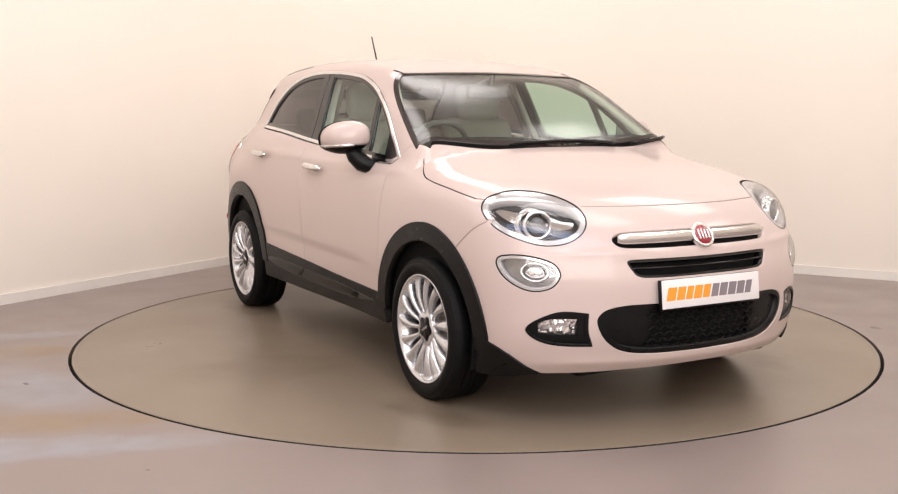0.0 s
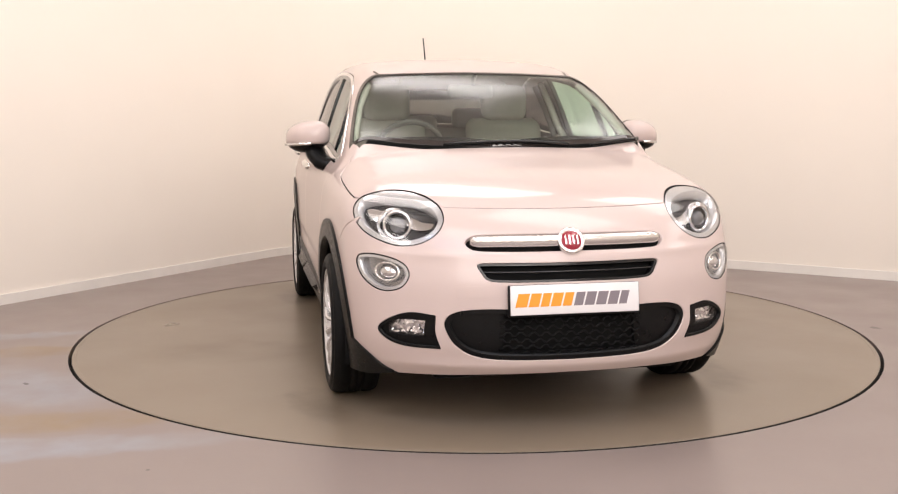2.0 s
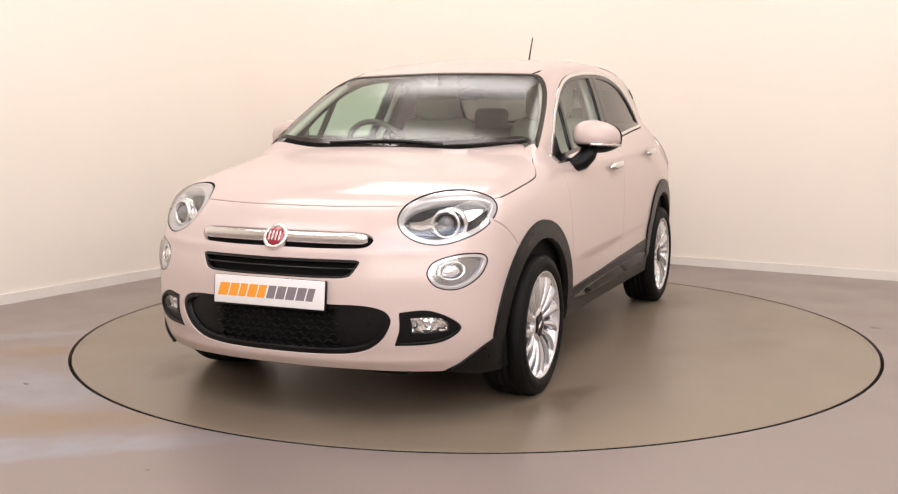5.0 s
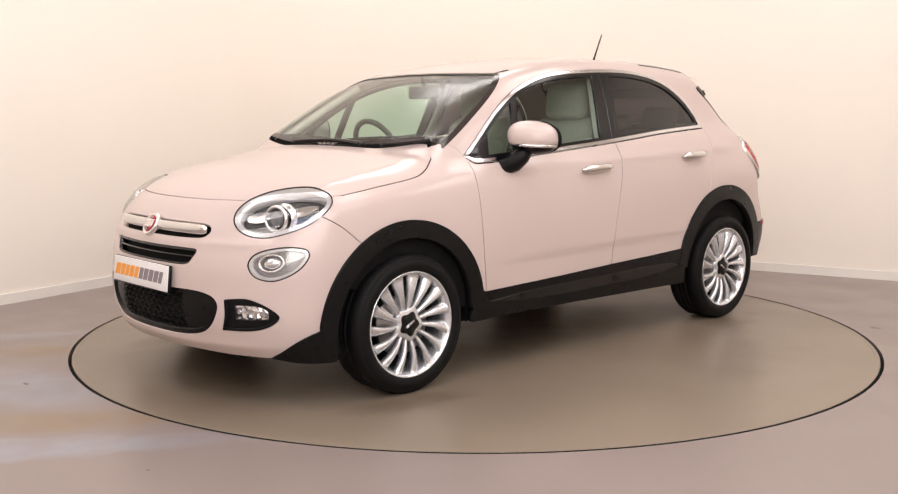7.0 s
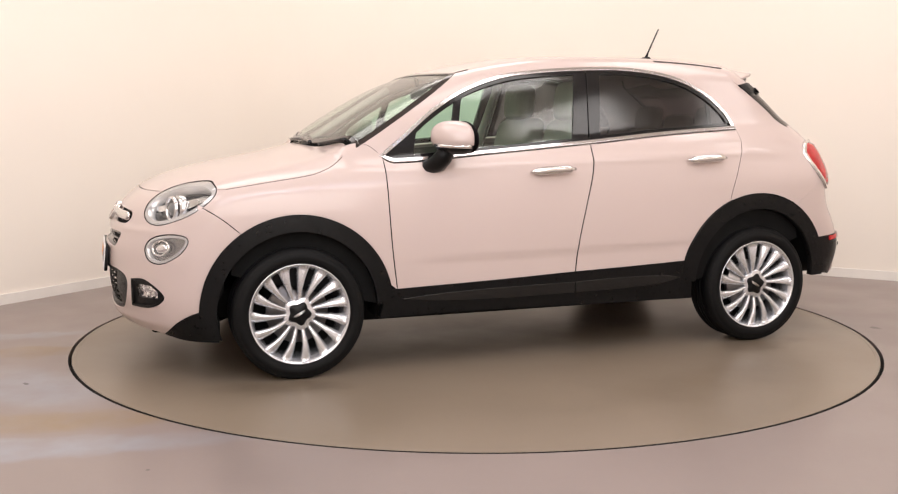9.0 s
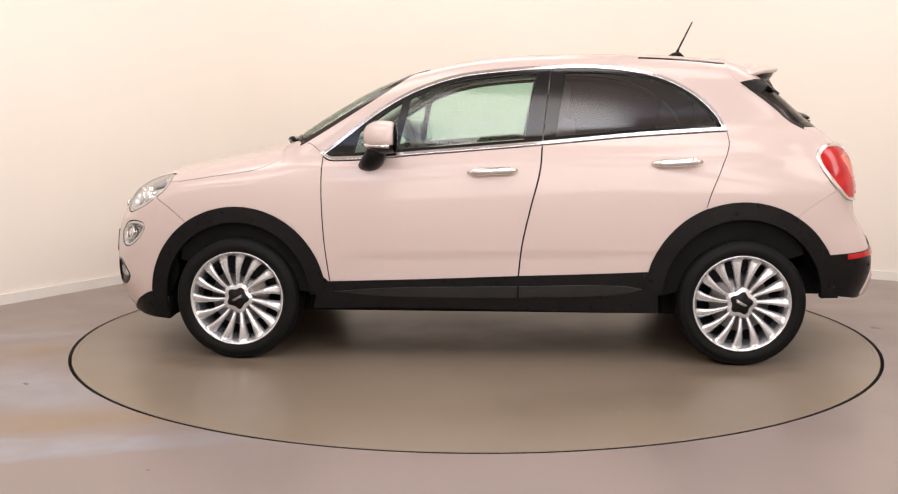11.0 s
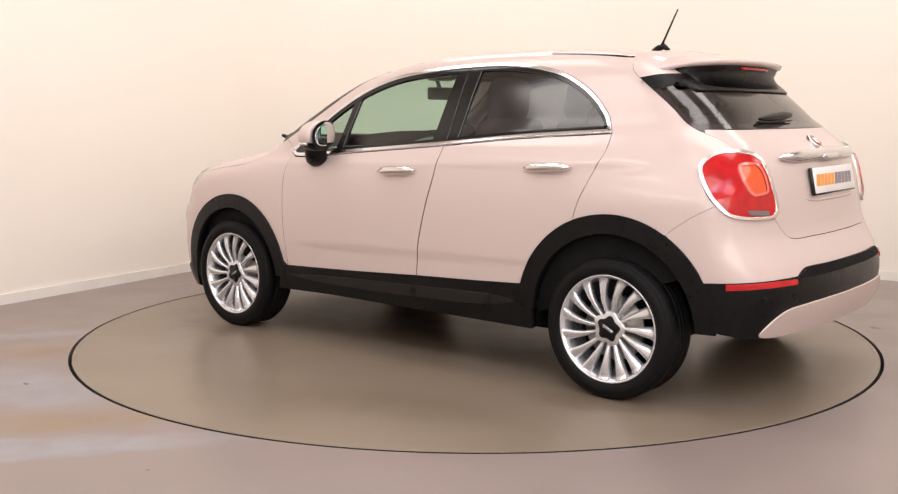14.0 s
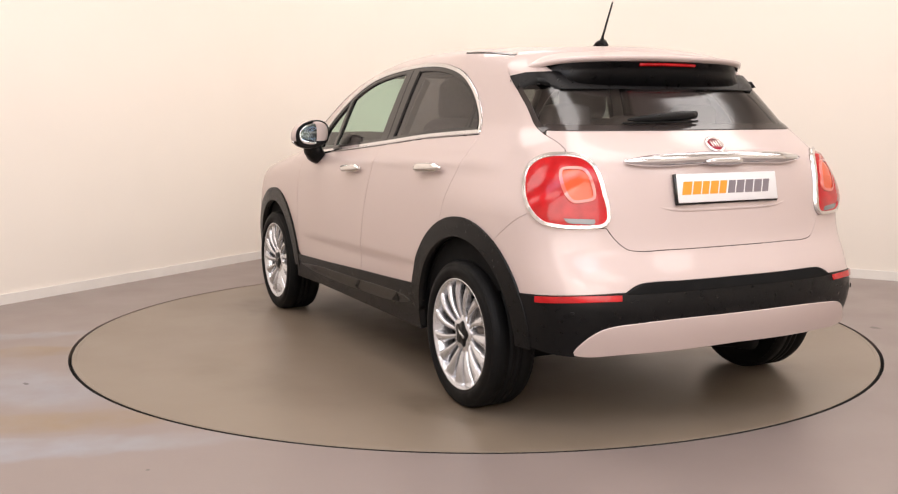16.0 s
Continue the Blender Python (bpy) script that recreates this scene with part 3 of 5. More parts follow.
def body_panels():
    # bonnet
    lamp_top = cut(L_HEAD[::-1], NOSE_LINE[-1], SIDE_LINE[0])
    half = join(NOSE_LINE, lamp_top, SIDE_LINE, COWL)
    sheet("bonnet", "X", [close(whole(half))], PAINT, CAR, step=.03, gap=.0026)
    # roof, pillars and rear quarters in one
    pillar = on("S", (.395, 1.458), (.59, 1.326), (.83, 1.172), (.965, 1.090))
    head = on("Z", (.44, 0), (.435, .2), (.415, .40), (.385, .555))
    base = on("Z", (1.035, .700), (.96, .732), (.862, .768))
    lamp_out = cut(L_TAIL[::-1], on("S", (-1.735, .868), (-1.736, .868))[0], on("B", (.66, 1.10), (.661, 1.10))[0])
    seam_r = on("S", (-1.545, .745), (-1.65, .82), (-1.735, .868))
    arch_r = circle_line(RA, angle_to(RA, DOOR_REAR[-1]), angle_to(RA, seam_r[0]))
    gate = on("S", (-1.752, 1.106), (-1.694, 1.141), (-1.59, 1.184), (-1.534, 1.215), (-1.464, 1.278), (-1.393, 1.334), (-1.306, 1.40), (-1.259, 1.436), (-1.232, 1.478))
    rear = on("Z", (-1.225, .545), (-1.24, .35), (-1.245, 0))
    half = join(head, pillar, base, ARCH_DLO, DOOR_REAR, arch_r, seam_r, lamp_out, gate, rear)
    sheet("body_shell", "X", [close(whole(half))], PAINT, CAR, step=.04, gap=.0015)
    # the painted skin under the spoiler
    k = int(np.argmin(np.linalg.norm(gate - on("S", (-1.306, 1.40), (-1.3061, 1.40))[0], axis=1)))
    under_edge = on("T", (.615, 1.405), (.45, 1.425), (0, 1.435))
    half = join(rear[::-1], gate[k:][::-1], under_edge)
    sheet("spoiler_base", "X", [close(whole(half))], PAINT, CAR, step=.03, gap=.002, off=.0)
    # windscreen with its black border
    low = on("Z", (1.102, 0), (1.090, .2), (1.055, .45), (.985, .700))
    full = close(whole(join(low, pillar[::-1], head[::-1])))
    ws = sheet("windscreen", "X", [full], SCREEN, CAR, step=.05, off=-.004, thick=0)
    ws.visible_shadow = False
    fl = to_chart("X", full)
    inner = on_body("X", inset(fl * [1, .75], .023) / [1, .75])
    sheet("screen_border", "X", [full, inner], FRIT, ws, step=.04, off=.001, thick=.004)
    # front wings
    arch_f = circle_line(FA, 167, angle_to(FA, SEAM_F[-1]))
    lamp_side = cut(L_HEAD, SEAM_F[0], SIDE_LINE[0])
    fore = join(lamp_side, SIDE_LINE, base, DOOR_FRONT, arch_f, SEAM_F[::-1])
    pair("front_wing", "S", [close(fore)], PAINT, (CAR, CAR), step=.03, gap=.0032)
    # front bumper
    lamp_low = cut(L_HEAD, NOSE_LINE[-1], SEAM_F[0])
    arch_b = circle_line(FA, angle_to(FA, SEAM_F[-1]), 3, 24)
    spat = on("S", (1.735, .335), (1.79, .315), (1.845, .275), (1.885, .222))
    under = on("N", (.66, .212), (.50, .216), (.32, .224), (0, .228))
    half = join(NOSE_LINE, lamp_low, SEAM_F, arch_b, spat, under)
    holes = [ring_on("F", *LOW_LAMP), ring_on("F", *FOG)]
    holes += [h * [1, -1, 1] for h in holes]
    holes += [GRILLE, SLOT, BAR_HOLE]
    sheet("front_bumper", "F", [close(whole(half))] + holes, PAINT, CAR, step=.02, gap=.003, thick=.03)
    # doors
    sill = on("S", (.800, .395), (.30, .412), (-.165, .432))
    sill2 = on("S", (-.165, .432), (-.55, .446), (-.84, .458))
    arch_d = circle_line(RA, angle_to(RA, sill2[-1]), angle_to(RA, DOOR_REAR[-1]))
    bl = LINE_BELT
    mid = int(np.argmin(np.linalg.norm(bl - DOOR_MID[0], axis=1)))
    fr = int(np.argmin(np.linalg.norm(bl - DOOR_FRONT[0], axis=1)))
    doors_f = pair("front_door", "S", [close(join(DOOR_FRONT, sill, DOOR_MID[::-1], bl[mid:fr + 1]))], PAINT, (CAR, CAR), step=.022, gap=.005)
    doors_r = pair("rear_door", "S", [close(join(DOOR_MID, sill2, arch_d, DOOR_REAR[::-1], bl[:mid + 1]))], PAINT, (CAR, CAR), step=.022, gap=.005)
    # tailgate below the glass
    lamp_in = cut(L_TAIL, on("B", (.66, 1.10), (.661, 1.10))[0], on("B", (.528, .815), (.529, .815))[0])
    gate_low = on("T", (0, .722), (.3, .722), (.475, .725), (.530, .765), (.562, .812))
    glass_low = on("T", (0, 1.186), (.3, 1.186), (.56, 1.186), (.655, 1.188))
    half = join(gate_low, lamp_in[::-1], gate[:9], glass_low[::-1])
    tailgate = sheet("tailgate", "B", [close(whole(half))], PAINT, CAR, step=.03, gap=.003)
    side = gate[int(np.argmin(np.linalg.norm(gate - glass_low[-1], axis=1))):]
    top = on("T", (.60, 1.425), (.3, 1.43), (0, 1.43))
    side = side[side[:, 2] < 1.42]
    gl = close(whole(join(glass_low, side, top)))
    rg = sheet("rear_window", "B", [gl], REAR_GLASS, tailgate, step=.05, off=-.002, thick=0)
    rg.visible_shadow = False
    fl = to_chart("B", gl)
    sheet("window_border", "B", [gl, on_body("B", inset(fl, .022))], FRIT, rg, step=.04, off=.002, thick=.004)
    band = close(whole(join(on("T", (0, 1.356), (.3, 1.356), (.52, 1.354)), side[side[:, 2] > 1.356], top)))
    sheet("window_top_band", "B", [band], BLACK, tailgate, "black plastic band under the spoiler", step=.03, off=.007, thick=.006)
    # rear bumper, painted above and black below
    low_line = join(on("T", (0, .608), (.28, .607), (.455, .605), (.50, .592), (.535, .572)), on("B", (.50, .570), (.62, .566), (.75, .556), (.84, .547)))
    arch_e = circle_line(RA, angle_to(RA, low_line[-1]), angle_to(RA, seam_r[0]), 14)
    lamp_base = cut(L_TAIL[::-1], on("B", (.528, .815), (.529, .815))[0], seam_r[-1])
    half = join(gate_low, lamp_base, seam_r[::-1], arch_e[::-1], low_line[::-1])
    rb = sheet("rear_bumper", "B", [close(whole(half))], PAINT, CAR, step=.03, gap=.002, thick=.02)
    bottom = join(on("S", (-1.745, .345), (-1.80, .336), (-1.86, .325)), on("T", (.72, .320), (.5, .328), (0, .335)))
    arch_l = circle_line(RA, angle_to(RA, bottom[0]), angle_to(RA, low_line[-1]) - 360 if angle_to(RA, low_line[-1]) > 0 > angle_to(RA, bottom[0]) else angle_to(RA, low_line[-1]), 10)
    half = join(low_line, arch_l[::-1], bottom)
    lower = sheet("lower_bumper", "B", [close(whole(half))], BLACK, rb, "matt black plastic lower bumper", step=.04, off=.006, thick=.03, gap=.002)
    skid = on("T", (0, .464), (.3, .462), (.53, .450), (.620, .436), (.680, .395), (.707, .333), (.5, .330), (0, .338))
    sheet("skid_panel", "B", [close(whole(skid))], PAINT, rb, "pale pink painted skid panel", step=.02, off=.014, thick=.02, dome=.014)
    slot = on("T", (0, .604), (.28, .603), (.45, .600), (.50, .580), (.535, .566), (.3, .566), (0, .568))
    sheet("bumper_slot", "B", [close(whole(slot))], DARK, rb, step=.04, off=.009, thick=.004)
    pair("rear_reflector", "B", [ring_on("B", (.470, .561, 1), (.60, .562), (.735, .553, 1), (.735, .531, 1), (.60, .540), (.470, .541, 1))], RED, (rb, rb), "red plastic reflector strip", step=.03, off=.012, thick=.006)
    for s in (1, -1):
        V, F = lathe([(.011, 0), (.011, .004), (.006, .005), (0.0001, .005)], 14)
        c = on_body("B", [(.62, .495)])[0] * [1, s, 1]
        n = normal_at(c[None])[0]
        m = Vector((0, 1, 0)).rotation_difference(Vector(n)).to_matrix()
        V = [tuple(m @ Vector(v) + Vector(c + n * .008)) for v in V]
        part("parking_sensor", V, F, BLACK, rb)
    # black lines laid into the panel joints as their shade
    for line in (join(NOSE_LINE, lamp_top), SIDE_LINE, base, DOOR_FRONT, DOOR_MID, DOOR_REAR, gate, gate_low, lamp_in, rear):
        seam_shade("seal_and_seam_shade", line, CAR)
    return doors_f, doors_r, tailgate, rb, ws


GRILLE = whole(on("N", (0, .498), (.26, .499), (.40, .496), (.475, .478), (.502, .445), (.492, .40), (.46, .352), (.40, .312), (.30, .294), (0, .288), step=.015))
SLOT = whole(on("N", (0, .676), (.34, .676), (.374, .670), (.360, .640), (.342, .616), (.30, .607), (0, .606), step=.015))
BAR_HOLE = whole(on("N", (0, .784), (.36, .780), (.400, .768), (.412, .752), (.395, .732), (.35, .724), (0, .722), step=.015))


def cladding(doors_f, doors_r):
    for name, c, inner, a0, a1 in (("front_arch_trim", FA, .384, -8, 178), ("rear_arch_trim", RA, .398, 2, 180)):
        out = circle_line(c, a0, a1, 50)
        inn = arc(c[0], c[1], inner, a1, a0, 44)
        pair(name, "S", [np.concatenate([out, inn])], BLACK, (CAR, CAR), "black grained plastic wheel-arch trim", step=.03, off=.012, thick=.035)
    # sills and the mouldings low on the doors
    s = ring_on("S", (.855, .400, 1), (.30, .418), (-.165, .438), (-.55, .452), (-.862, .466, 1), (-.872, .255, 1), (-.2, .262), (.5, .268), (.885, .262, 1))
    sills = pair("sill_cover", "S", [s], BLACK, (CAR, CAR), "black grained plastic sill", step=.04, off=.008, thick=.05)
    pair("door_moulding", "S", [ring_on("S", (.78, .352, 1), (.50, .372), (.10, .382), (-.160, .386, 1), (-.160, .330, 1), (.2, .326), (.55, .332))], SATIN_BLACK, doors_f, step=.03, off=.012, thick=.006, dome=.028)
    pair("door_moulding", "S", [ring_on("S", (-.170, .386, 1), (-.45, .394), (-.70, .392), (-.79, .376, 1), (-.68, .352), (-.45, .336), (-.170, .330, 1))], SATIN_BLACK, doors_r, step=.03, off=.012, thick=.006, dome=.028)
    # spats ahead of the front wheels
    pair("front_spat", "S", [ring_on("S", (1.738, .338, 1), (1.79, .318), (1.845, .279), (1.889, .222, 1), (1.80, .200), (1.66, .190, 1), (1.665, .300))], BLACK, (CAR, CAR), "black plastic air deflector", step=.025, off=.012, thick=.05)


def seam_shade(name, line, parent, both=True, deep=.010, r=.0065):
    """A black rubber line a little under the skin, put in so that a joint looks deep in shade."""
    p = np.asarray(line)
    keep = [0] + [i for i in range(1, len(p)) if np.linalg.norm(p[i] - p[i - 1]) > .004]
    p = p[keep]
    p = p - normal_at(p) * deep
    V, F = tube(p, r, 6)
    for flipped in ((False, True) if both else (False,)):
        part(name, V, F, RUBBER, parent, mirror=flipped)


studio_car = body_panels()
cladding(studio_car[0], studio_car[1])


# ---------------------------------------------------------------- wheels
def wheel():
    """A wheel with its outer face towards +y, its centre at the origin."""
    w = new("wheel")
    R = .3195
    tyre = [(.232, -.10), (.262, -.109), (.290, -.107), (R - .009, -.096), (R, -.078)]
    for k in range(-2, 3):
        tyre += [(R, k * .03 - .010), (R - .006, k * .03 - .008), (R - .006, k * .03 + .001), (R, k * .03 + .003)] if abs(k) < 2 else []
    tyre += [(R, .073), (R - .005, .089), (R - .013, .098), (R - .019, .101), (R - .022, .1005), (R - .025, .104), (.280, .109), (.268, .1095), (.266, .1085), (.262, .1085), (.251, .104), (.2475, .098), (.243, .094), (.232, .090)]
    V, F = lathe(tyre, 96)
    part("tyre", V, F, RUBBER, w, "black low-profile rubber tyre")
    # tread blocks on the shoulder
    V, F = [], []
    for k in range(72):
        a = 2 * math.pi * k / 72
        for s in (-1, 1):
            pts = []
            for da, r, h in ((-.026, R + .0005, .073), (.026, R + .0005, .073), (.030, R - .0115, .0972), (-.022, R - .0115, .0972)):
                pts.append((r * math.cos(a + da), h * s - (.004 if s < 0 else 0), r * math.sin(a + da)))
            low = [(q[0] * .985, q[1] * .97, q[2] * .985) for q in pts]
            k0 = len(V)
            V += pts + low
            F += [(k0, k0 + 1, k0 + 2, k0 + 3)] + [(k0 + i, k0 + 4 + i, k0 + 4 + (i + 1) % 4, k0 + (i + 1) % 4) for i in range(4)]
    tagged(part("tread", V, F, RUBBER, w, smooth=False), kind="stuff")
    rim = new("rim")
    rim.parent = w
    V, F = lathe([(.236, -.095), (.222, -.08), (.212, -.03), (.214, .04), (.222, .075), (.229, .086), (.237, .099), (.2425, .101), (.2445, .095), (.236, .089)], 96)
    part("barrel", V, F, ALLOY, rim)
    # fifteen twisted blades
    n = 15
    BV, BF = [], []
    st = 9
    for j in range(st):
        s = j / (st - 1)
        r = .062 + (.232 - .062) * s
        sweep = .085 * s ** 1.5
        wid = .0085 + .0200 * s ** 1.7 + .002 * s ** 8
        dep = .070 + .012 * math.sin(s * math.pi) + .020 * s
        lean = .016 * s
        c, e = math.cos(sweep), math.sin(sweep)
        for u, h in ((-1, dep - .03), (-1, dep - .004 - lean), (-.55, dep + .003 - lean * .5), (.35, dep + .006), (1, dep + .002), (1, dep - .03)):
            t = u * wid
            BV.append((r * c - t * e, h, r * e + t * c))
    m = 6
    for j in range(st - 1):
        for k in range(m):
            BF.append((j * m + k, j * m + (k + 1) % m, (j + 1) * m + (k + 1) % m, (j + 1) * m + k))
    BF.append(tuple(range(m)))
    BF.append(tuple((st - 1) * m + k for k in range(m))[::-1])
    first = part("spoke", BV, BF, ALLOY, rim)
    for i in range(1, n):
        o = new("spoke", first.data)
        o.parent = rim
        o.rotation_euler = (0, 2 * math.pi * i / n, 0)
    # star-shaped centre with a dark cap
    def star(r0, amp, h0, h1, seg=60, top=True):
        V, F = [], []
        prof = [(1.0, h0), (1.0, h1 - .004), (.93, h1), (.0, h1)]
        for i in range(seg):
            a = 2 * math.pi * i / seg
            r = r0 + amp * math.cos(5 * a)
            for f, h in prof:
                V.append((r * f * math.cos(a), h, r * f * math.sin(a)))
        for i in range(seg):
            for j in range(3):
                F.append((i * 4 + j, ((i + 1) % seg) * 4 + j, ((i + 1) % seg) * 4 + j + 1, i * 4 + j + 1))
        return V, F
    V, F = star(.075, .008, .03, .080)
    part("hub", V, F, ALLOY, rim)
    V, F = star(.053, .007, .07, .0835)
    part("hub_cap", V, F, BLACK, rim, "dark plastic hub cap with a silver mark")
    V, F = merged(soft_box(0, .085, .003, .058, .004, .004, .001, 1), soft_box(0, .085, -.004, .052, .004, .003, .001, 1))
    part("cap_mark", V, F, SATIN, rim)
    V, F = lathe([(.05, .0), (.148, .0), (.150, .006), (.150, .022), (.148, .028), (.09, .028), (.085, .045), (.05, .045)], 48)
    part("brake_disc", V, F, material("brake_steel", (.28, .26, .25), rough=.35, metal=1.0, vary=.1, scale=30), w, "grey steel brake disc")
    V, F = lathe([(.225, -.06), (.10, -.055), (.001, -.055)], 40)
    part("dust_shield", V, F, DARK, w)
    return w


def wheels():
    first = None
    for x, s in ((1.285, 1), (-1.285, 1), (1.285, -1), (-1.285, -1)):
        m = pose(x, s * .789, .3085, 0, 23 * x, 0 if s > 0 else 180)
        if first is None:
            first = wheel()
            ob = first
        else:
            ob = copy_thing(first, Matrix.Identity(4))
        ob.parent = CAR
        ob.matrix_basis = Matrix.Translation(OFF) @ m


wheels()


# ---------------------------------------------------------------- glass and trim on the sides
def clip(loop, p, n):
    """The part of a flat loop on the side of the line through p to which n points."""
    out = []
    s = (loop - np.array(p)) @ np.array(n)
    for i in range(len(loop)):
        j = (i + 1) % len(loop)
        if s[i] >= 0:
            out.append(loop[i])
        if (s[i] >= 0) != (s[j] >= 0):
            out.append(loop[i] + (loop[j] - loop[i]) * s[i] / (s[i] - s[j]))
    out = np.array(out)
    # even spacing on the long straight cuts
    res = []
    for i in range(len(out)):
        a, b = out[i], out[(i + 1) % len(out)]
        d = np.linalg.norm(b - a)
        if d < .003:
            continue
        k = max(1, int(math.ceil(d / .03)))
        res += [a + (b - a) * q / k for q in range(k)]
    return np.array(res)


def across(a, b, keep_front):
    """The half plane ahead of (or behind) the line from a up to b, for clip()."""
    d = np.array(b) - np.array(a)
    n = np.array([d[1], -d[0]])
    if (n[0] > 0) != keep_front:
        n = -n
    return np.array(a), n


def skin(flat):
    return on_body("S", flat)


def side_windows(doors_f, doors_r):
    full = np.concatenate([to_chart("S", ARCH_DLO), to_chart("S", LINE_BELT)[1:-1]])
    keep = [np.linalg.norm(full[i] - full[i - 1]) > .003 for i in range(len(full))]
    full = full[keep]
    pair("window_chrome", "S", [skin(inset(full, .0035)), skin(inset(full, .0165))], CHROME, (CAR, CAR), "bright chrome strip round the side windows", step=.03, off=.006, thick=.012)
    rim, pane = inset(full, .019), inset(full, .035)
    seam = ((-.281, 1.09), (-.330, 1.50))
    div_f, div_r = ((.500, 1.05), (.425, 1.36)), ((.462, 1.05), (.392, 1.36))
    bf, br = ((-.185, 1.09), (-.262, 1.48)), ((-.345, 1.11), (-.405, 1.48))
    quarter = clip(clip(pane, *across(*div_f, True)), *across((.70, 1.0), (.62, 1.3), False))
    front = clip(clip(pane, *across(*div_r, False)), *across(*bf, True))
    rear = clip(pane, *across(*br, False))
    a = np.array([.004, 0])
    pf = clip(rim, np.array(seam[0]) + a, across(*seam, True)[1])
    pr = clip(rim, np.array(seam[0]) - a, across(*seam, False)[1])
    pair("window_frame", "S", [skin(pf), skin(quarter), skin(front)], GLOSS_BLACK, doors_f, "gloss black window frame", step=.03, off=-.001, thick=.02)
    pair("window_frame", "S", [skin(pr), skin(rear)], GLOSS_BLACK, doors_r, "gloss black window frame", step=.03, off=-.001, thick=.02)
    for name, loop, mat, par in (("quarter_glass", quarter, SIDE_GLASS, doors_f), ("door_glass", front, SIDE_GLASS, doors_f), ("door_glass", rear, PRIVACY, doors_r)):
        for ob in pair(name, "S", [skin(inset(loop, -.006))], mat, par, "dark tinted glass" if mat is PRIVACY else "clear green-tinted glass", step=.06, off=-.010, thick=0):
            ob.visible_shadow = False
    bar = np.array([(-1.045, 1.165), (-1.065, 1.165), (-1.075, 1.335), (-1.055, 1.345)])
    pair("window_bar", "S", [skin(bar)], BLACK, doors_r, step=.03, off=-.018, thick=.01)


def handles(doors_f, doors_r):
    for doors, x0, x1, z0, z1 in ((doors_f, .092, -.160, .955, .968), (doors_r, -.826, -1.072, 1.003, 1.013)):
        for i in (0, 1):
            q = np.array([(x0 + (x1 - x0) * s, z0 + (z1 - z0) * s) for s in np.linspace(0, 1, 15)])
            p = on_body("S", q)
            n = normal_at(p)
            s = np.linspace(0, 1, 15)
            out = .012 + .022 * np.sin(np.pi * np.clip(s * .9 + .05, 0, 1)) ** .6
            p = p + n * out[:, None]
            r = .0205 * np.clip(np.sin(np.pi * np.clip(s, .02, .98)) * 2.2, .35, 1)
            V, F = tube(p, r, 12, True, 1.0)
            V = np.array(V)
            h = part("door_handle", V, F, SATIN, doors[i], "satin chrome door handle", mirror=i == 1)
            c = (x0 + x1) / 2 - .005
            V, F, N = sheet_data("S", [ring_on("S", (c + .062, z0 + .008), (c, z0 + .036), (c - .062, z0 + .008), (c, z0 - .024))], off=.0008, thick=0, step=.02, dome=-.006)
            part("handle_cup", V, F, PAINT, h, normals=N, mirror=i == 1)


def blob(c, r, squash, cut_back=None, n=20, m=14, power=2.4):
    """A rounded lump, flattened where squash says."""
    V, F = [], []
    def sp(v):
        return math.copysign(abs(v) ** (2 / power), v)
    for i in range(m + 1):
        a = math.pi * i / m
        for j in range(n):
            b = 2 * math.pi * j / n
            x, y, z = sp(math.sin(a) * math.cos(b)), sp(math.sin(a) * math.sin(b)), sp(math.cos(a))
            x, y, z = x * r[0], y * r[1], z * r[2]
            x, y, z = squash(x, y, z)
            if cut_back is not None:
                x = max(x, cut_back)
            V.append((c[0] + x, c[1] + y, c[2] + z))
    for i in range(m):
        for j in range(n):
            F.append((i * n + j, (i + 1) * n + j, (i + 1) * n + (j + 1) % n, i * n + (j + 1) % n))
    return V, F


MIRROR_GLASS = material("mirror_glass", (.86, .9, .9), rough=.02, metal=1.0)


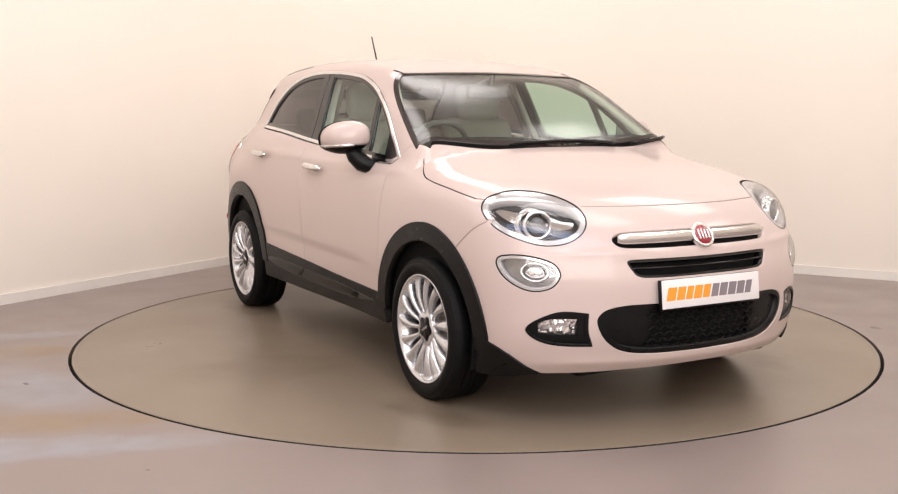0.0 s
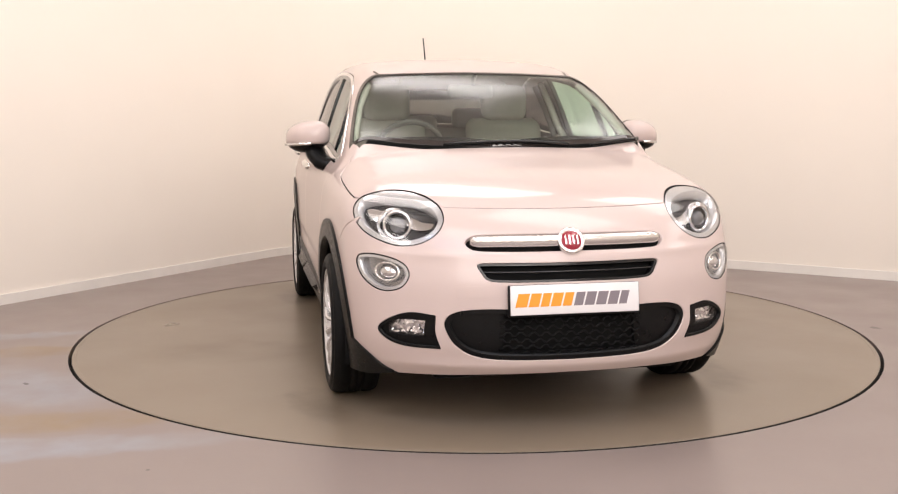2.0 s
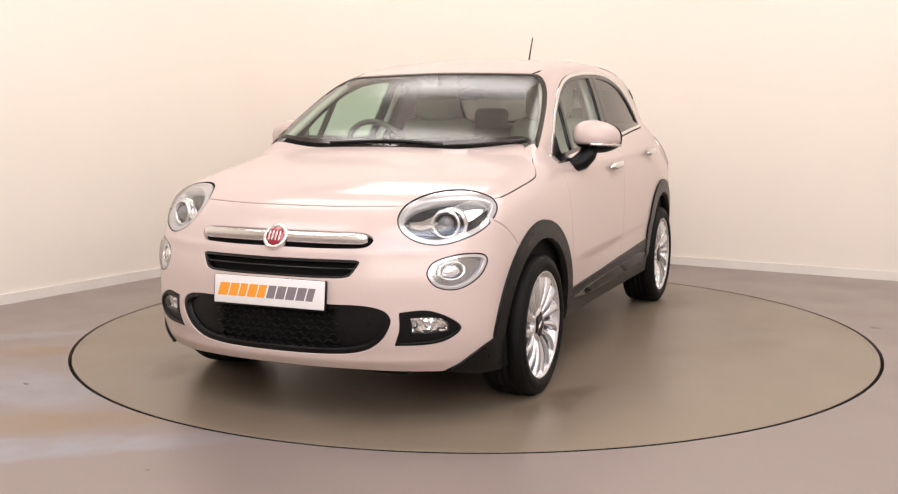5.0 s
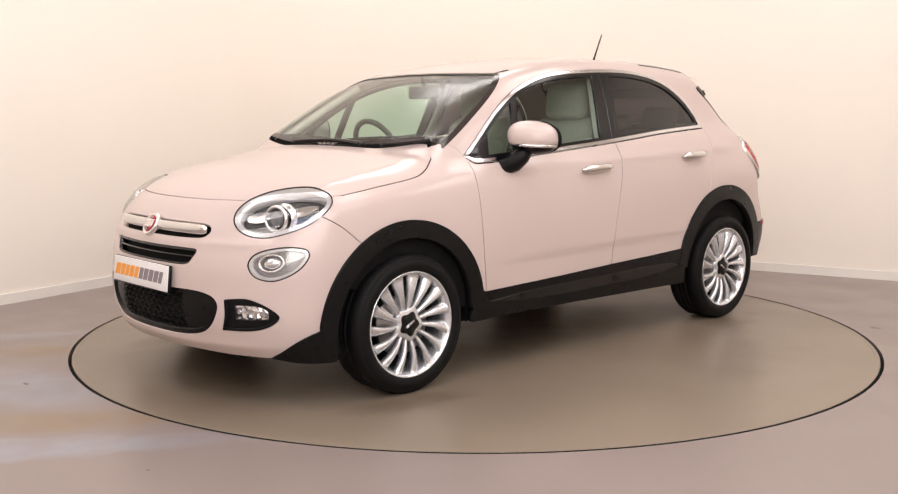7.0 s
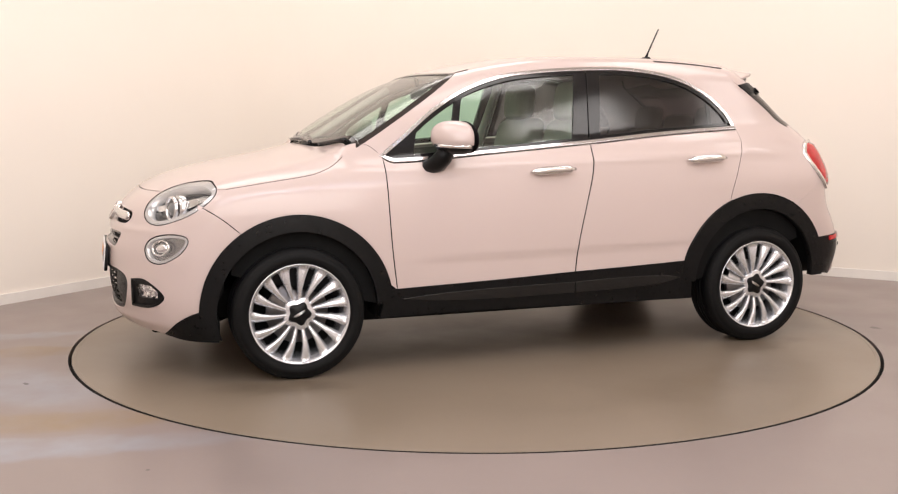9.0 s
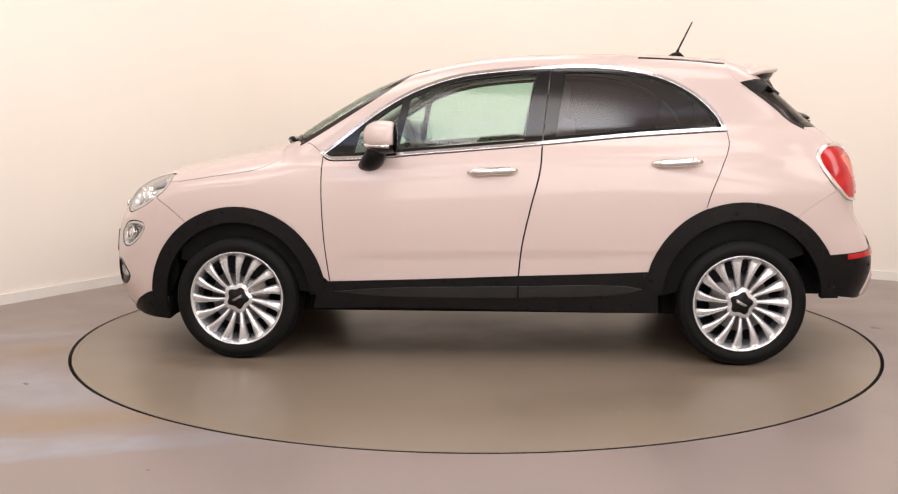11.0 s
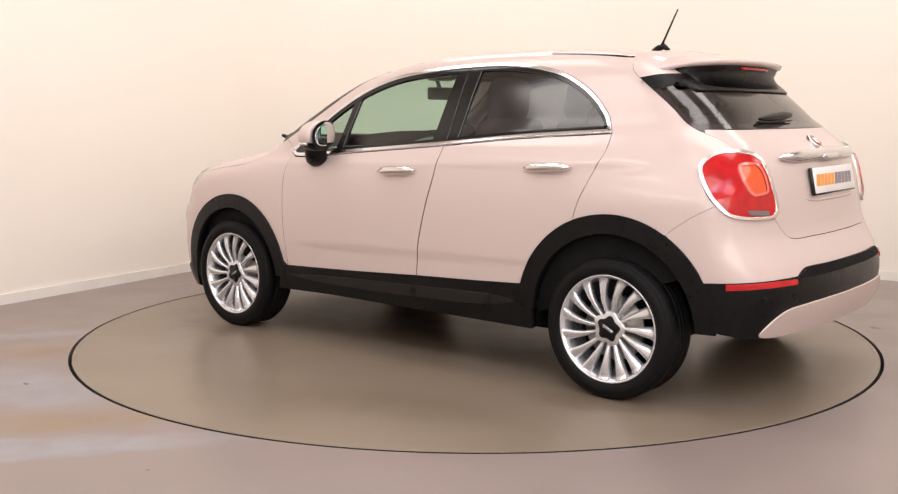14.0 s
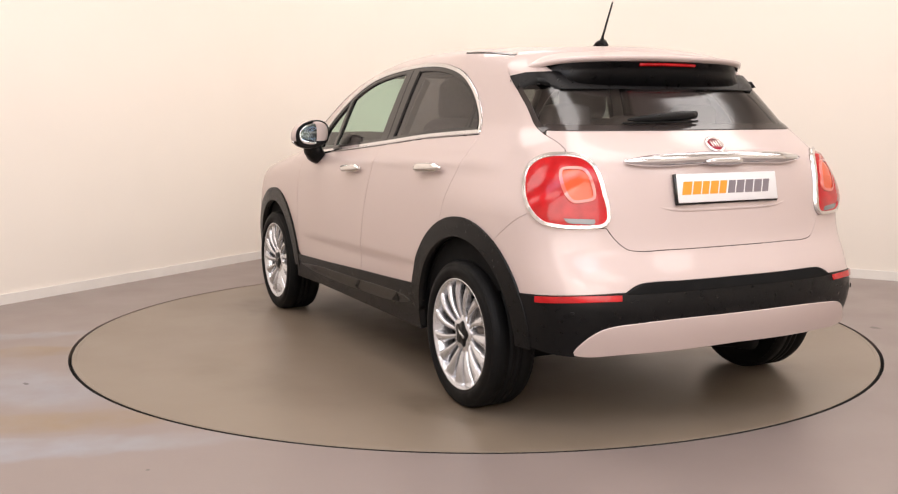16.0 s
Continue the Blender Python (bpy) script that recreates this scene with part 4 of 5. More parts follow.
def mirrors(doors_f):
    c = (.508, .912, 1.138)
    def lean(x, y, z):
        # narrower towards the tip, its lower edge straight, swept back outwards
        return x - .25 * y, y, z * (1 - .9 * max(y, 0)) - .10 * y
    for i in (0, 1):
        V, F = blob(c, (.104, .114, .082), lean, -.056)
        V = np.array(V)
        low = V.copy()
        V[:, 2] = np.maximum(V[:, 2], c[2] - .036)
        shell = part("door_mirror", V, F, PAINT, doors_f[i], "pale pink mirror shell with a black foot", mirror=i == 1)
        low[:, 2] = np.minimum(low[:, 2], c[2] - .037)
        low[:, :2] = (low[:, :2] - np.array(c[:2])) * .97 + np.array(c[:2])
        part("mirror_base", low, F, BLACK, shell, "black plastic mirror underside", mirror=i == 1)
        path = [(.610, .780, 1.000), (.600, .815, .995), (.580, .850, 1.012), (.558, .875, 1.045), (.540, .890, 1.09)]
        V, F = tube(path, [.048, .056, .062, .060, .055], 10, True, .72)
        part("mirror_foot", V, F, BLACK, shell, "black plastic mirror foot", mirror=i == 1)
        V, F = blob((c[0] - .052, c[1], c[2] + .002), (.006, .111, .079), lean)
        part("mirror_bezel", V, F, BLACK, shell, "black mirror bezel", mirror=i == 1)
        V, F = blob((c[0] - .058, c[1], c[2] + .004), (.004, .089, .059), lambda x, y, z: (x - .25 * y, y, z * (1 - .9 * max(y, 0)) - .10 * y))
        part("mirror_glass", V, F, MIRROR_GLASS, shell, "mirror glass", mirror=i == 1)
        V, F = tube([(c[0] + .104, c[1] - .010, c[2] - .034), (c[0] + .086, c[1] + .045, c[2] - .037), (c[0] + .030, c[1] + .094, c[2] - .040), (c[0] - .040, c[1] + .112, c[2] - .042)], .0085, 8)
        part("indicator", V, F, SATIN, shell, "clear indicator strip", mirror=i == 1)


def set_on(V, c, n):
    """Points of a piece turned about y, set at c with its axis along n."""
    m = Vector((0, 1, 0)).rotation_difference(Vector(n)).to_matrix()
    return [tuple(m @ Vector(v) + Vector(c)) for v in V]


def badge(c, n, r, parent):
    V, F = lathe([(r, -.01), (r, .004), (r * .97, .008), (r * .84, .010), (r * .76, .007), (.0001, .007)], 40)
    b = part("badge", set_on(V, c, n), F, SATIN, parent, "round chrome badge with a red middle")
    V, F = lathe([(r * .74, .006), (r * .72, .0095), (.0001, .0105)], 32)
    part("badge_field", set_on(V, c, n), F, BADGE_RED, b)
    n, up = Vector(n), Vector((0, 0, 1))
    side = up.cross(n).normalized()
    up = n.cross(side)
    pieces = []
    for k in range(4):
        V, F = soft_box(0, 0, 0, 1, 1, 1, .08, 1)
        o = Vector(c) + n * .011 + side * ((k - 1.5) * r * .29)
        pieces.append(([tuple(o + side * v[0] * r * .13 + n * v[1] * .003 + up * v[2] * r * .74) for v in V], F))
    for V, F in pieces:
        part("badge_bar", V, F, SATIN, b)


def plate(c, n, parent, label, holder):
    """A white plate with a row of plain orange and grey bars in place of a dealer's name."""
    n = Vector(n).normalized()
    side = Vector((0, 0, 1)).cross(n).normalized()
    up = n.cross(side)
    c = Vector(c)
    def put(V):
        return [tuple(c + side * v[0] + n * v[1] + up * v[2]) for v in V]
    V, F = soft_box(0, 0, 0, .524, .007, .116, .003, 2)
    p = part("number_plate", put(V), F, WHITE, parent, label)
    V, F = soft_box(-.002, -.009, -.003, .534, .016, .124, .003, 1)
    part("plate_holder", put(V), F, holder, p)
    x = -.240
    for k in range(10):
        w = (.052, .047, .040, .047, .042, .042, .046, .047, .046, .038)[k]
        a, b, h, s = x + .003, x + w - .003, .026, .007
        V = [(a - s, .0036, -h), (b - s, .0036, -h), (b + s, .0036, h), (a + s, .0036, h), (a - s, .0046, -h), (b - s, .0046, -h), (b + s, .0046, h), (a + s, .0046, h)]
        F = [(4, 5, 6, 7), (0, 4, 7, 3), (1, 2, 6, 5), (0, 1, 5, 4), (3, 7, 6, 2)]
        part("print_bar", put(V), F, ORANGE if k < 5 else GREY, p, smooth=False)
        x += w + (.004 if k == 4 else .001)


def nose():
    # lower grille
    g = sheet("lower_grille", "F", [on_body("F", to_chart("F", GRILLE))], DARK, CAR, "black plastic lower grille with a honeycomb mesh", step=.04, off=-.05, thick=0)
    fl = to_chart("F", GRILLE) * [1.05, 1]
    sheet("grille_frame", "F", [GRILLE, on_body("F", inset(fl, .016) / [1.05, 1])], BLACK, g, step=.03, off=-.006, thick=.045)
    for s in (1, -1):
        pod = ring_on("N", (.285, .480), (.40, .478), (.475, .462), (.487, .43), (.470, .385), (.43, .335), (.38, .312), (.295, .305))
        V, F, N = sheet_data("F", [pod], off=-.030, thick=.02, step=.03, dome=.010)
        part("grille_pod", V, F, BLACK, g, "smooth black grille end", N, True, s < 0)
    # honeycomb: wavy bars that touch
    for k in range(7):
        z = .318 + k * .0265
        ys = np.linspace(-.29, .29, 47)
        q = np.stack([ys, z + .0062 * np.sign(np.sin(np.arange(47) * math.pi / 2 + .8)) * (-1 if k % 2 else 1)], -1)
        p = on_body("N", q) - [.024, 0, 0]
        V, F = tube(p, .0034, 5)
        part("grille_bar", V, F, BLACK, g)
    # middle slot with one slat
    s = sheet("upper_grille", "F", [SLOT], DARK, CAR, "black slot grille with one slat", step=.04, off=-.045, thick=0)
    p = on_body("N", np.stack([np.linspace(-.355, .355, 31), np.full(31, .641)], -1)) - [.018, 0, 0]
    V, F = tube(p, .007, 8, True, .7)
    part("grille_slat", V, F, GLOSS_BLACK, s)
    fl = to_chart("F", SLOT) * [1.05, 1]
    sheet("grille_frame", "F", [SLOT, on_body("F", inset(fl, .007) / [1.05, 1])], GLOSS_BLACK, s, step=.03, off=-.008, thick=.035)
    # bright bar and badge
    b = sheet("bar_recess", "F", [BAR_HOLE], DARK, CAR, "black recess behind the chrome bar", step=.04, off=-.028, thick=0)
    for sgn in (1, -1):
        ys = np.linspace(.02, .392, 24)
        p = on_body("N", np.stack([ys, .7565 - .004 * ys], -1))
        p = p + normal_at(p) * .004
        r = .0235 * np.clip(np.sqrt(np.clip((.405 - ys) / .04, 0, 1)), .25, 1)
        V, F = tube(p, r, 14, True, 1.0)
        V = (np.array(V) - np.repeat(p, 14, 0)) * [.55, 1, 1] + np.repeat(p, 14, 0)
        part("chrome_bar", V, F, SATIN, b, "satin chrome bar", mirror=sgn < 0)
    c = on_body("N", [(0, .752)])[0]
    n = normal_at(c[None])[0]
    badge(c + n * .012, n, .056, b)
    # towing-eye cover outline
    loop = round_loop([(-.455, .542, 1), (-.345, .544, 1), (-.340, .580), (-.36, .588), (-.455, .586, 1)], .012)
    V, F, N = sheet_data("F", [on_body("N", loop)], off=.0012, thick=.004, step=.03)
    part("towing_cover", V, F, PAINT, CAR, "small square towing-eye cover", N)
    plate((2.150, 0, .5385), (1, 0, .105), CAR, "white plate with a row of orange and grey bars", BLACK)


def tail():
    # spoiler over the rear window
    V, F = [], []
    ny, nx = 33, 12
    for i in range(ny):
        y = -.605 + 1.21 * i / (ny - 1)
        a = abs(y) / .605
        xe = -1.585 + .10 * a ** 2 + .19 * a ** 7
        x0 = -1.262 - .05 * a ** 6
        for j in range(nx):
            s = j / (nx - 1)
            x = x0 + (xe - x0) * s
            z = float(CABIN(x)) - .085 * y * y - .012 * a ** 4 - .058 * a ** 10 + .004 * s * s
            V.append((x, y, z - .002))
        V.append((xe + .004, y, V[-1][2] - .014))
        V.append((xe + .022, y, V[-1][2] - .008))
    w = nx + 2
    for i in range(ny - 1):
        for j in range(w - 1):
            F.append((i * w + j, i * w + j + 1, (i + 1) * w + j + 1, (i + 1) * w + j))
    sp = part("roof_spoiler", V, F, PAINT, GATE, "pale pink roof spoiler with a black underside")
    # its black underside, from the trailing edge back to the glass
    U, G = [], []
    for i in range(ny):
        edge = np.array(V[i * w + w - 1])
        y = edge[1]
        a = abs(y) / .605
        edge = edge + [.025 * a ** 6, -y * .04 * a ** 4, 0]
        k = np.array([float(TAIL(1.362)) + .26 * abs(y) ** 2.4 - .004 + .02 * a ** 6, y * .985, 1.362 + .012 * a ** 6])
        mid = np.array([edge[0] + (k[0] - edge[0]) * .45 + .03, y, edge[2] - .035])
        U += [edge, (edge + mid) / 2 + [0, 0, -.004], mid, k, k + [.03, 0, .03]]
    for i in range(ny - 1):
        for j in range(4):
            G.append((i * 5 + j, i * 5 + j + 1, (i + 1) * 5 + j + 1, (i + 1) * 5 + j))
    part("spoiler_underside", U, G, BLACK, sp, "black plastic spoiler underside")
    p = np.array([(-1.552 + .12 * y * y, y, 1.464 - .1 * y * y) for y in np.linspace(-.15, .15, 13)])
    V, F = tube(p, .010, 8, True, .8)
    part("brake_light", V, F, RED, sp, "red high-level brake light strip")
    # antenna
    V, F = merged(tube([(-1.015, 0, 1.570), (-1.045, 0, 1.584), (-1.075, 0, 1.590), (-1.10, 0, 1.572)], [.018, .024, .020, .012], 10, True, .7), tube([(-1.058, 0, 1.588), (-1.072, 0, 1.622), (-1.143, 0, 1.770)], [.0115, .0055, .004], 8))
    part("roof_antenna", V, F, BLACK, CAR, "short black whip antenna")
    # bright strip over the plate, and badge
    ys = np.linspace(-.462, .462, 41)
    p = on_body("T", np.stack([ys, 1.066 - .02 * (ys / .46) ** 2 + .012 * (ys / .46) ** 4], -1))
    p = p + normal_at(p) * .016
    r = .0265 * np.clip(np.sqrt(np.clip((.468 - np.abs(ys)) / .14, 0, 1)), .2, 1)
    V, F = tube(p, r, 12, True, 1.0)
    st = part("chrome_strip", V, F, CHROME, GATE, "bright chrome strip over the plate")
    q = on_body("T", np.stack([np.linspace(-.10, .10, 15), np.full(15, 1.048)], -1))
    V, F = tube(q + normal_at(q) * .026, .016 * np.clip(np.sin(np.linspace(.15, math.pi - .15, 15)) * 2, .4, 1), 10)
    part("strip_grip", V, F, CHROME, st)
    for k in range(3):
        V, F = soft_box(-1.928, -.022 + k * .022, 1.052, .006, .013, .012, .002, 1)
        part("strip_bar", V, F, GREY, st)
    c = on_body("T", [(-.012, 1.118)])[0]
    n = normal_at(c[None])[0]
    badge(c + n * .006, n, .046, GATE)
    cc = on_body("T", [(0, .957)])[0]
    plate(cc + np.array([-.012, 0, .002]), (-1, 0, .2), GATE, "white rear plate with a row of orange and grey bars", GLOSS_BLACK)
    # rear wiper
    q = on_body("T", np.stack([np.linspace(.335, -.015, 15), np.linspace(1.212, 1.232, 15)], -1))
    q = q + normal_at(q) * .022
    r = np.interp(np.linspace(0, 1, 15), [0, .1, .35, .75, 1], [.006, .013, .021, .026, .021])
    V, F = tube(q, r, 10, True, .8)
    wp = part("rear_wiper", V, F, BLACK, GATE, "black rear wiper with a broad root")
    q = on_body("T", np.stack([np.linspace(.36, -.02, 11), np.linspace(1.205, 1.212, 11)], -1))
    V, F = tube(q + normal_at(q) * .012, .005, 6)
    part("wiper_blade", V, F, BLACK, wp)
    # plate recess: a soft shelf under the plate
    q = on_body("T", np.stack([np.linspace(-.37, .37, 25), .872 + .03 * (np.abs(np.linspace(-.37, .37, 25)) / .37) ** 6], -1))
    V, F = tube(q - normal_at(q) * .004, .0085 * np.clip(np.sin(np.linspace(.1, math.pi - .1, 25)) * 2, .3, 1), 8)
    part("tailgate_crease", V, F, PAINT, GATE)


def wipers(ws):
    for pts, piv in (([(-.31, 1.100), (0, 1.110), (.18, 1.105), (.31, 1.094)], (.32, 1.085)), ([(.43, 1.094), (.56, 1.103), (.70, 1.116)], (.72, 1.10))):
        p = on_body("N", round_loop(pts, .03, False))
        p = p + normal_at(p) * .010
        V, F = tube(p, .0065, 8)
        wpr = part("wiper", V, F, BLACK, CAR, "black windscreen wiper")
        V, F = tube(p + [.008, 0, .007], np.interp(np.linspace(0, 1, len(p)), [0, .5, 1], [.003, .006, .010]), 8)
        part("wiper_arm", V, F, GLOSS_BLACK, wpr)


def under():
    """The dark inside of the shell, seen in gaps, wheel wells and under the car."""
    # unseen dark liners, added behind the panels to block light through the gaps
    lin = ring_on("S", (1.55, .93, 1), (1.0, .98), (-.3, .99), (-1.55, 1.0, 1), (-1.6, .55, 1), (-.8, .3, 1), (.8, .3, 1), (1.6, .5, 1), step=.04)
    pair("inner_shell", "S", [lin], DARK, (CAR, CAR), step=.08, off=-.045, thick=0)
    sheet("inner_front", "F", [close(whole(join(on("N", (0, .85), (.5, .80)), on("F", (.62, .70), (.80, .62), (.86, .45), (.80, .28)), on("N", (.6, .24), (0, .24)))))], DARK, CAR, step=.06, off=-.085, thick=0)
    sheet("inner_rear", "B", [close(whole(join(on("T", (0, 1.12), (.5, 1.10)), on("B", (.66, 1.0), (.76, .8), (.74, .5)), on("T", (.6, .36), (0, .36)))))], DARK, CAR, step=.06, off=-.06, thick=0)
    half = join(on("N", (0, .90), (.44, .90)), on("S", (1.55, .935), (1.1, 1.0)), on("Z", (.96, .66), (1.05, 0)))
    sheet("inner_bonnet", "X", [close(whole(half))], DARK, CAR, step=.06, off=-.03, thick=0)
    V, F = merged(soft_box(.05, 0, .275, 3.0, 1.28, .15, .04, 2), soft_box(-1.68, 0, .38, .50, 1.20, .14, .03, 2), soft_box(1.62, 0, .33, .30, 1.10, .16, .03, 2))
    part("underbody", V, F, DARK, CAR, "dark underbody")
    V, F = soft_box(1.80, 0, .225, .30, 1.05, .07, .02, 2)
    part("under_tray", V, F, DARK, CAR)
    V, F = tube([(-1.2, -.2, .21), (-1.5, -.3, .22), (-1.66, -.34, .24), (-1.76, -.35, .25)], .045, 10)
    part("exhaust", V, F, DARK, CAR)
    for x, r, w0, w1 in ((FA[0], .398, -20, 190), (RA[0], .410, -10, 170)):
        for s in (1, -1):
            V, F = [], []
            n = 22
            prof = [(.44, r), (.80, r), (.852, r - .012)]
            for i in range(n + 1):
                w = math.radians(w0 + (w1 - w0) * i / n)
                V.append((x, .44 * s, .34))
                for y, q in prof:
                    V.append((x + q * math.cos(w), y * s, .33 + q * math.sin(w)))
            for i in range(n):
                k = i * 4
                for j in range(3):
                    F.append((k + j, k + j + 1, k + 5 + j, k + 4 + j))
            part("wheel_well", V, F, DARK, CAR)


FRONT_DOORS, REAR_DOORS, GATE, REAR_BUMPER, FRONT_SCREEN = studio_car
side_windows(FRONT_DOORS, REAR_DOORS)
handles(FRONT_DOORS, REAR_DOORS)
mirrors(FRONT_DOORS)
nose()
tail()
wipers(FRONT_SCREEN)
under()
# dark strips in the roof's joints
for x0, x1 in ((.385, .31), (-.78, -1.22)):
    xs = np.linspace(x0, x1, 20)
    turn = np.interp(xs, [-1.22, -.3, .34], [.636, .604, .628])
    loop = on_body("X", np.concatenate([np.stack([xs, turn], -1), np.stack([xs, turn + .011], -1)[::-1]]))
    V, F, N = sheet_data("X", [loop], off=.0012, thick=.004, step=.05)
    for flipped in (False, True):
        part("roof_moulding", V, F, GLOSS_BLACK, CAR, "thin black roof moulding", N, True, flipped)


# ---------------------------------------------------------------- lamps
def f_loop(loop, d):
    fl = to_chart("F", loop) * [1.05, 1]
    return on_body("F", inset(fl, d) / [1.05, 1])


def b_loop(loop, d):
    return on_body("B", inset(to_chart("B", loop), d))


def torus(R, r, n=32, m=8, flat=1.0):
    V, F = [], []
    for i in range(n):
        a = 2 * math.pi * i / n
        for j in range(m):
            b = 2 * math.pi * j / m
            q = R + r * math.cos(b)
            V.append((q * math.cos(a), r * flat * math.sin(b), q * math.sin(a)))
    for i in range(n):
        for j in range(m):
            F.append((i * m + j, ((i + 1) % n) * m + j, ((i + 1) % n) * m + (j + 1) % m, i * m + (j + 1) % m))
    return V, F


def headlamps():
    for i in (0, 1):
        mir = i == 1
        V, F, N = sheet_data("F", [L_HEAD, f_loop(L_HEAD, .023)], off=-.004, thick=.045, step=.02, gap=.003)
        h = part("headlamp", V, F, material("lamp_silver_rim", (.62, .62, .63), rough=.22, metal=.6) if i == 0 else bpy.data.materials["lamp_silver_rim"], CAR, "oval headlamp with a silver rim and projector lens", N, True, mir)
        V, F, N = sheet_data("F", [f_loop(L_HEAD, .019)], off=-.050, thick=0, step=.03)
        part("bowl", V, F, LAMP_DARK, h, normals=N, mirror=mir)
        # bright upper reflector, to both sides of the projector
        top = ring_on("F", (.475, .838), (.515, .842), (.56, .86), (.64, .872), (.73, .888), (.765, .882), (.73, .853), (.69, .835), (.66, .85), (.60, .845), (.54, .812), (.485, .815))
        V, F, N = sheet_data("F", [top], off=-.034, thick=.012, step=.02, dome=.008)
        part("reflector", V, F, REFLECTOR, h, "bright lamp reflector", N, True, mir)
        c = on_body("F", [(.605, .826)])[0]
        n = np.array([.93, .34, .06])
        n = n / np.linalg.norm(n)
        c = c - normal_at(c[None])[0] * .028
        for name, (V, F), mat in (("projector_ring", torus(.053, .0085, 36, 8, 1.8), REFLECTOR), ("projector_shroud", lathe([(.046, .004), (.040, -.012), (.034, -.004)], 32), GLOSS_BLACK), ("projector_lens", lathe([(.034, -.006), (.030, .008), (.020, .016), (.0001, .019)], 28), LENS)):
            part(name, set_on(V, c, n), F, mat, h, mirror=mir)
        # the housing behind the projector
        V, F = lathe([(.052, .0), (.066, -.010), (.068, -.03), (.05, -.055), (.02, -.06)], 28)
        part("projector_housing", set_on(V, c + np.array([-.010, .020, .002]), n), F, REFLECTOR, h, mirror=mir)
        V, F, N = sheet_data("F", [f_loop(L_HEAD, .004)], off=.000, thick=0, step=.025, dome=.012)
        g = part("lamp_glass", V, F, CLEAR, h, "clear lamp cover", N, True, mir)
        g.visible_shadow = False

        low = ring_on("F", *LOW_LAMP)
        V, F, N = sheet_data("F", [low, f_loop(low, .016)], off=-.004, thick=.03, step=.02, gap=.003)
        h = part("daytime_lamp", V, F, bpy.data.materials["lamp_silver_rim"], CAR, "oval daytime lamp with a silver rim", N, True, mir)
        V, F, N = sheet_data("F", [f_loop(low, .012)], off=-.026, thick=0, step=.02, dome=-.012)
        part("bowl", V, F, material("lamp_smoked_bowl", (.32, .32, .33), rough=.22, metal=.8) if i == 0 else bpy.data.materials["lamp_smoked_bowl"], h, normals=N, mirror=mir)
        c = on_body("F", [(.612, .634)])[0]
        nn = normal_at(c[None])[0]
        V, F = torus(.043, .0055, 36, 8, 1.4)
        V = [(v[0] * 1.25, v[1], v[2] * .82) for v in V]
        part("inner_ring", set_on(V, c - nn * .016, nn), F, SATIN, h, mirror=mir)
        V, F = lathe([(.036, -.02), (.030, -.002), (.016, .004), (.0001, .005)], 24)
        V = [(v[0] * 1.2, v[1], v[2] * .78) for v in V]
        part("inner_lens", set_on(V, c - nn * .014, nn), F, REFLECTOR, h, mirror=mir)
        V, F, N = sheet_data("F", [f_loop(low, .003)], off=.0, thick=0, step=.02, dome=.010)
        g = part("lamp_glass", V, F, CLEAR, h, "clear lamp cover", N, True, mir)
        g.visible_shadow = False

        fog = ring_on("F", *FOG)
        inner = ring_on("F", (.476, .446, 1), (.55, .447), (.597, .430), (.600, .390, 1), (.54, .384), (.482, .384, 1))
        V, F, N = sheet_data("F", [fog, inner], off=-.010, thick=.03, step=.02, gap=.002)
        h = part("fog_lamp", V, F, BLACK, CAR, "fog lamp in a black plastic bezel", N, True, mir)
        V, F, N = sheet_data("F", [fog, f_loop(fog, .010)], off=.001, thick=.014, step=.02, gap=.001)
        part("bezel_lip", V, F, BLACK, h, normals=N, mirror=mir)
        V, F, N = sheet_data("F", [f_loop(inner, -.002)], off=-.026, thick=0, step=.012)
        rng = np.random.RandomState(7)
        V = V + rng.normal(0, .0035, V.shape)
        part("fog_reflector", V, F, REFLECTOR, h, mirror=mir, smooth=False)
        V, F, N = sheet_data("F", [inner], off=-.012, thick=.006, step=.02, dome=.006)
        g = part("lamp_glass", V, F, CLEAR, h, "clear lamp cover", N, True, mir)
        g.visible_shadow = False


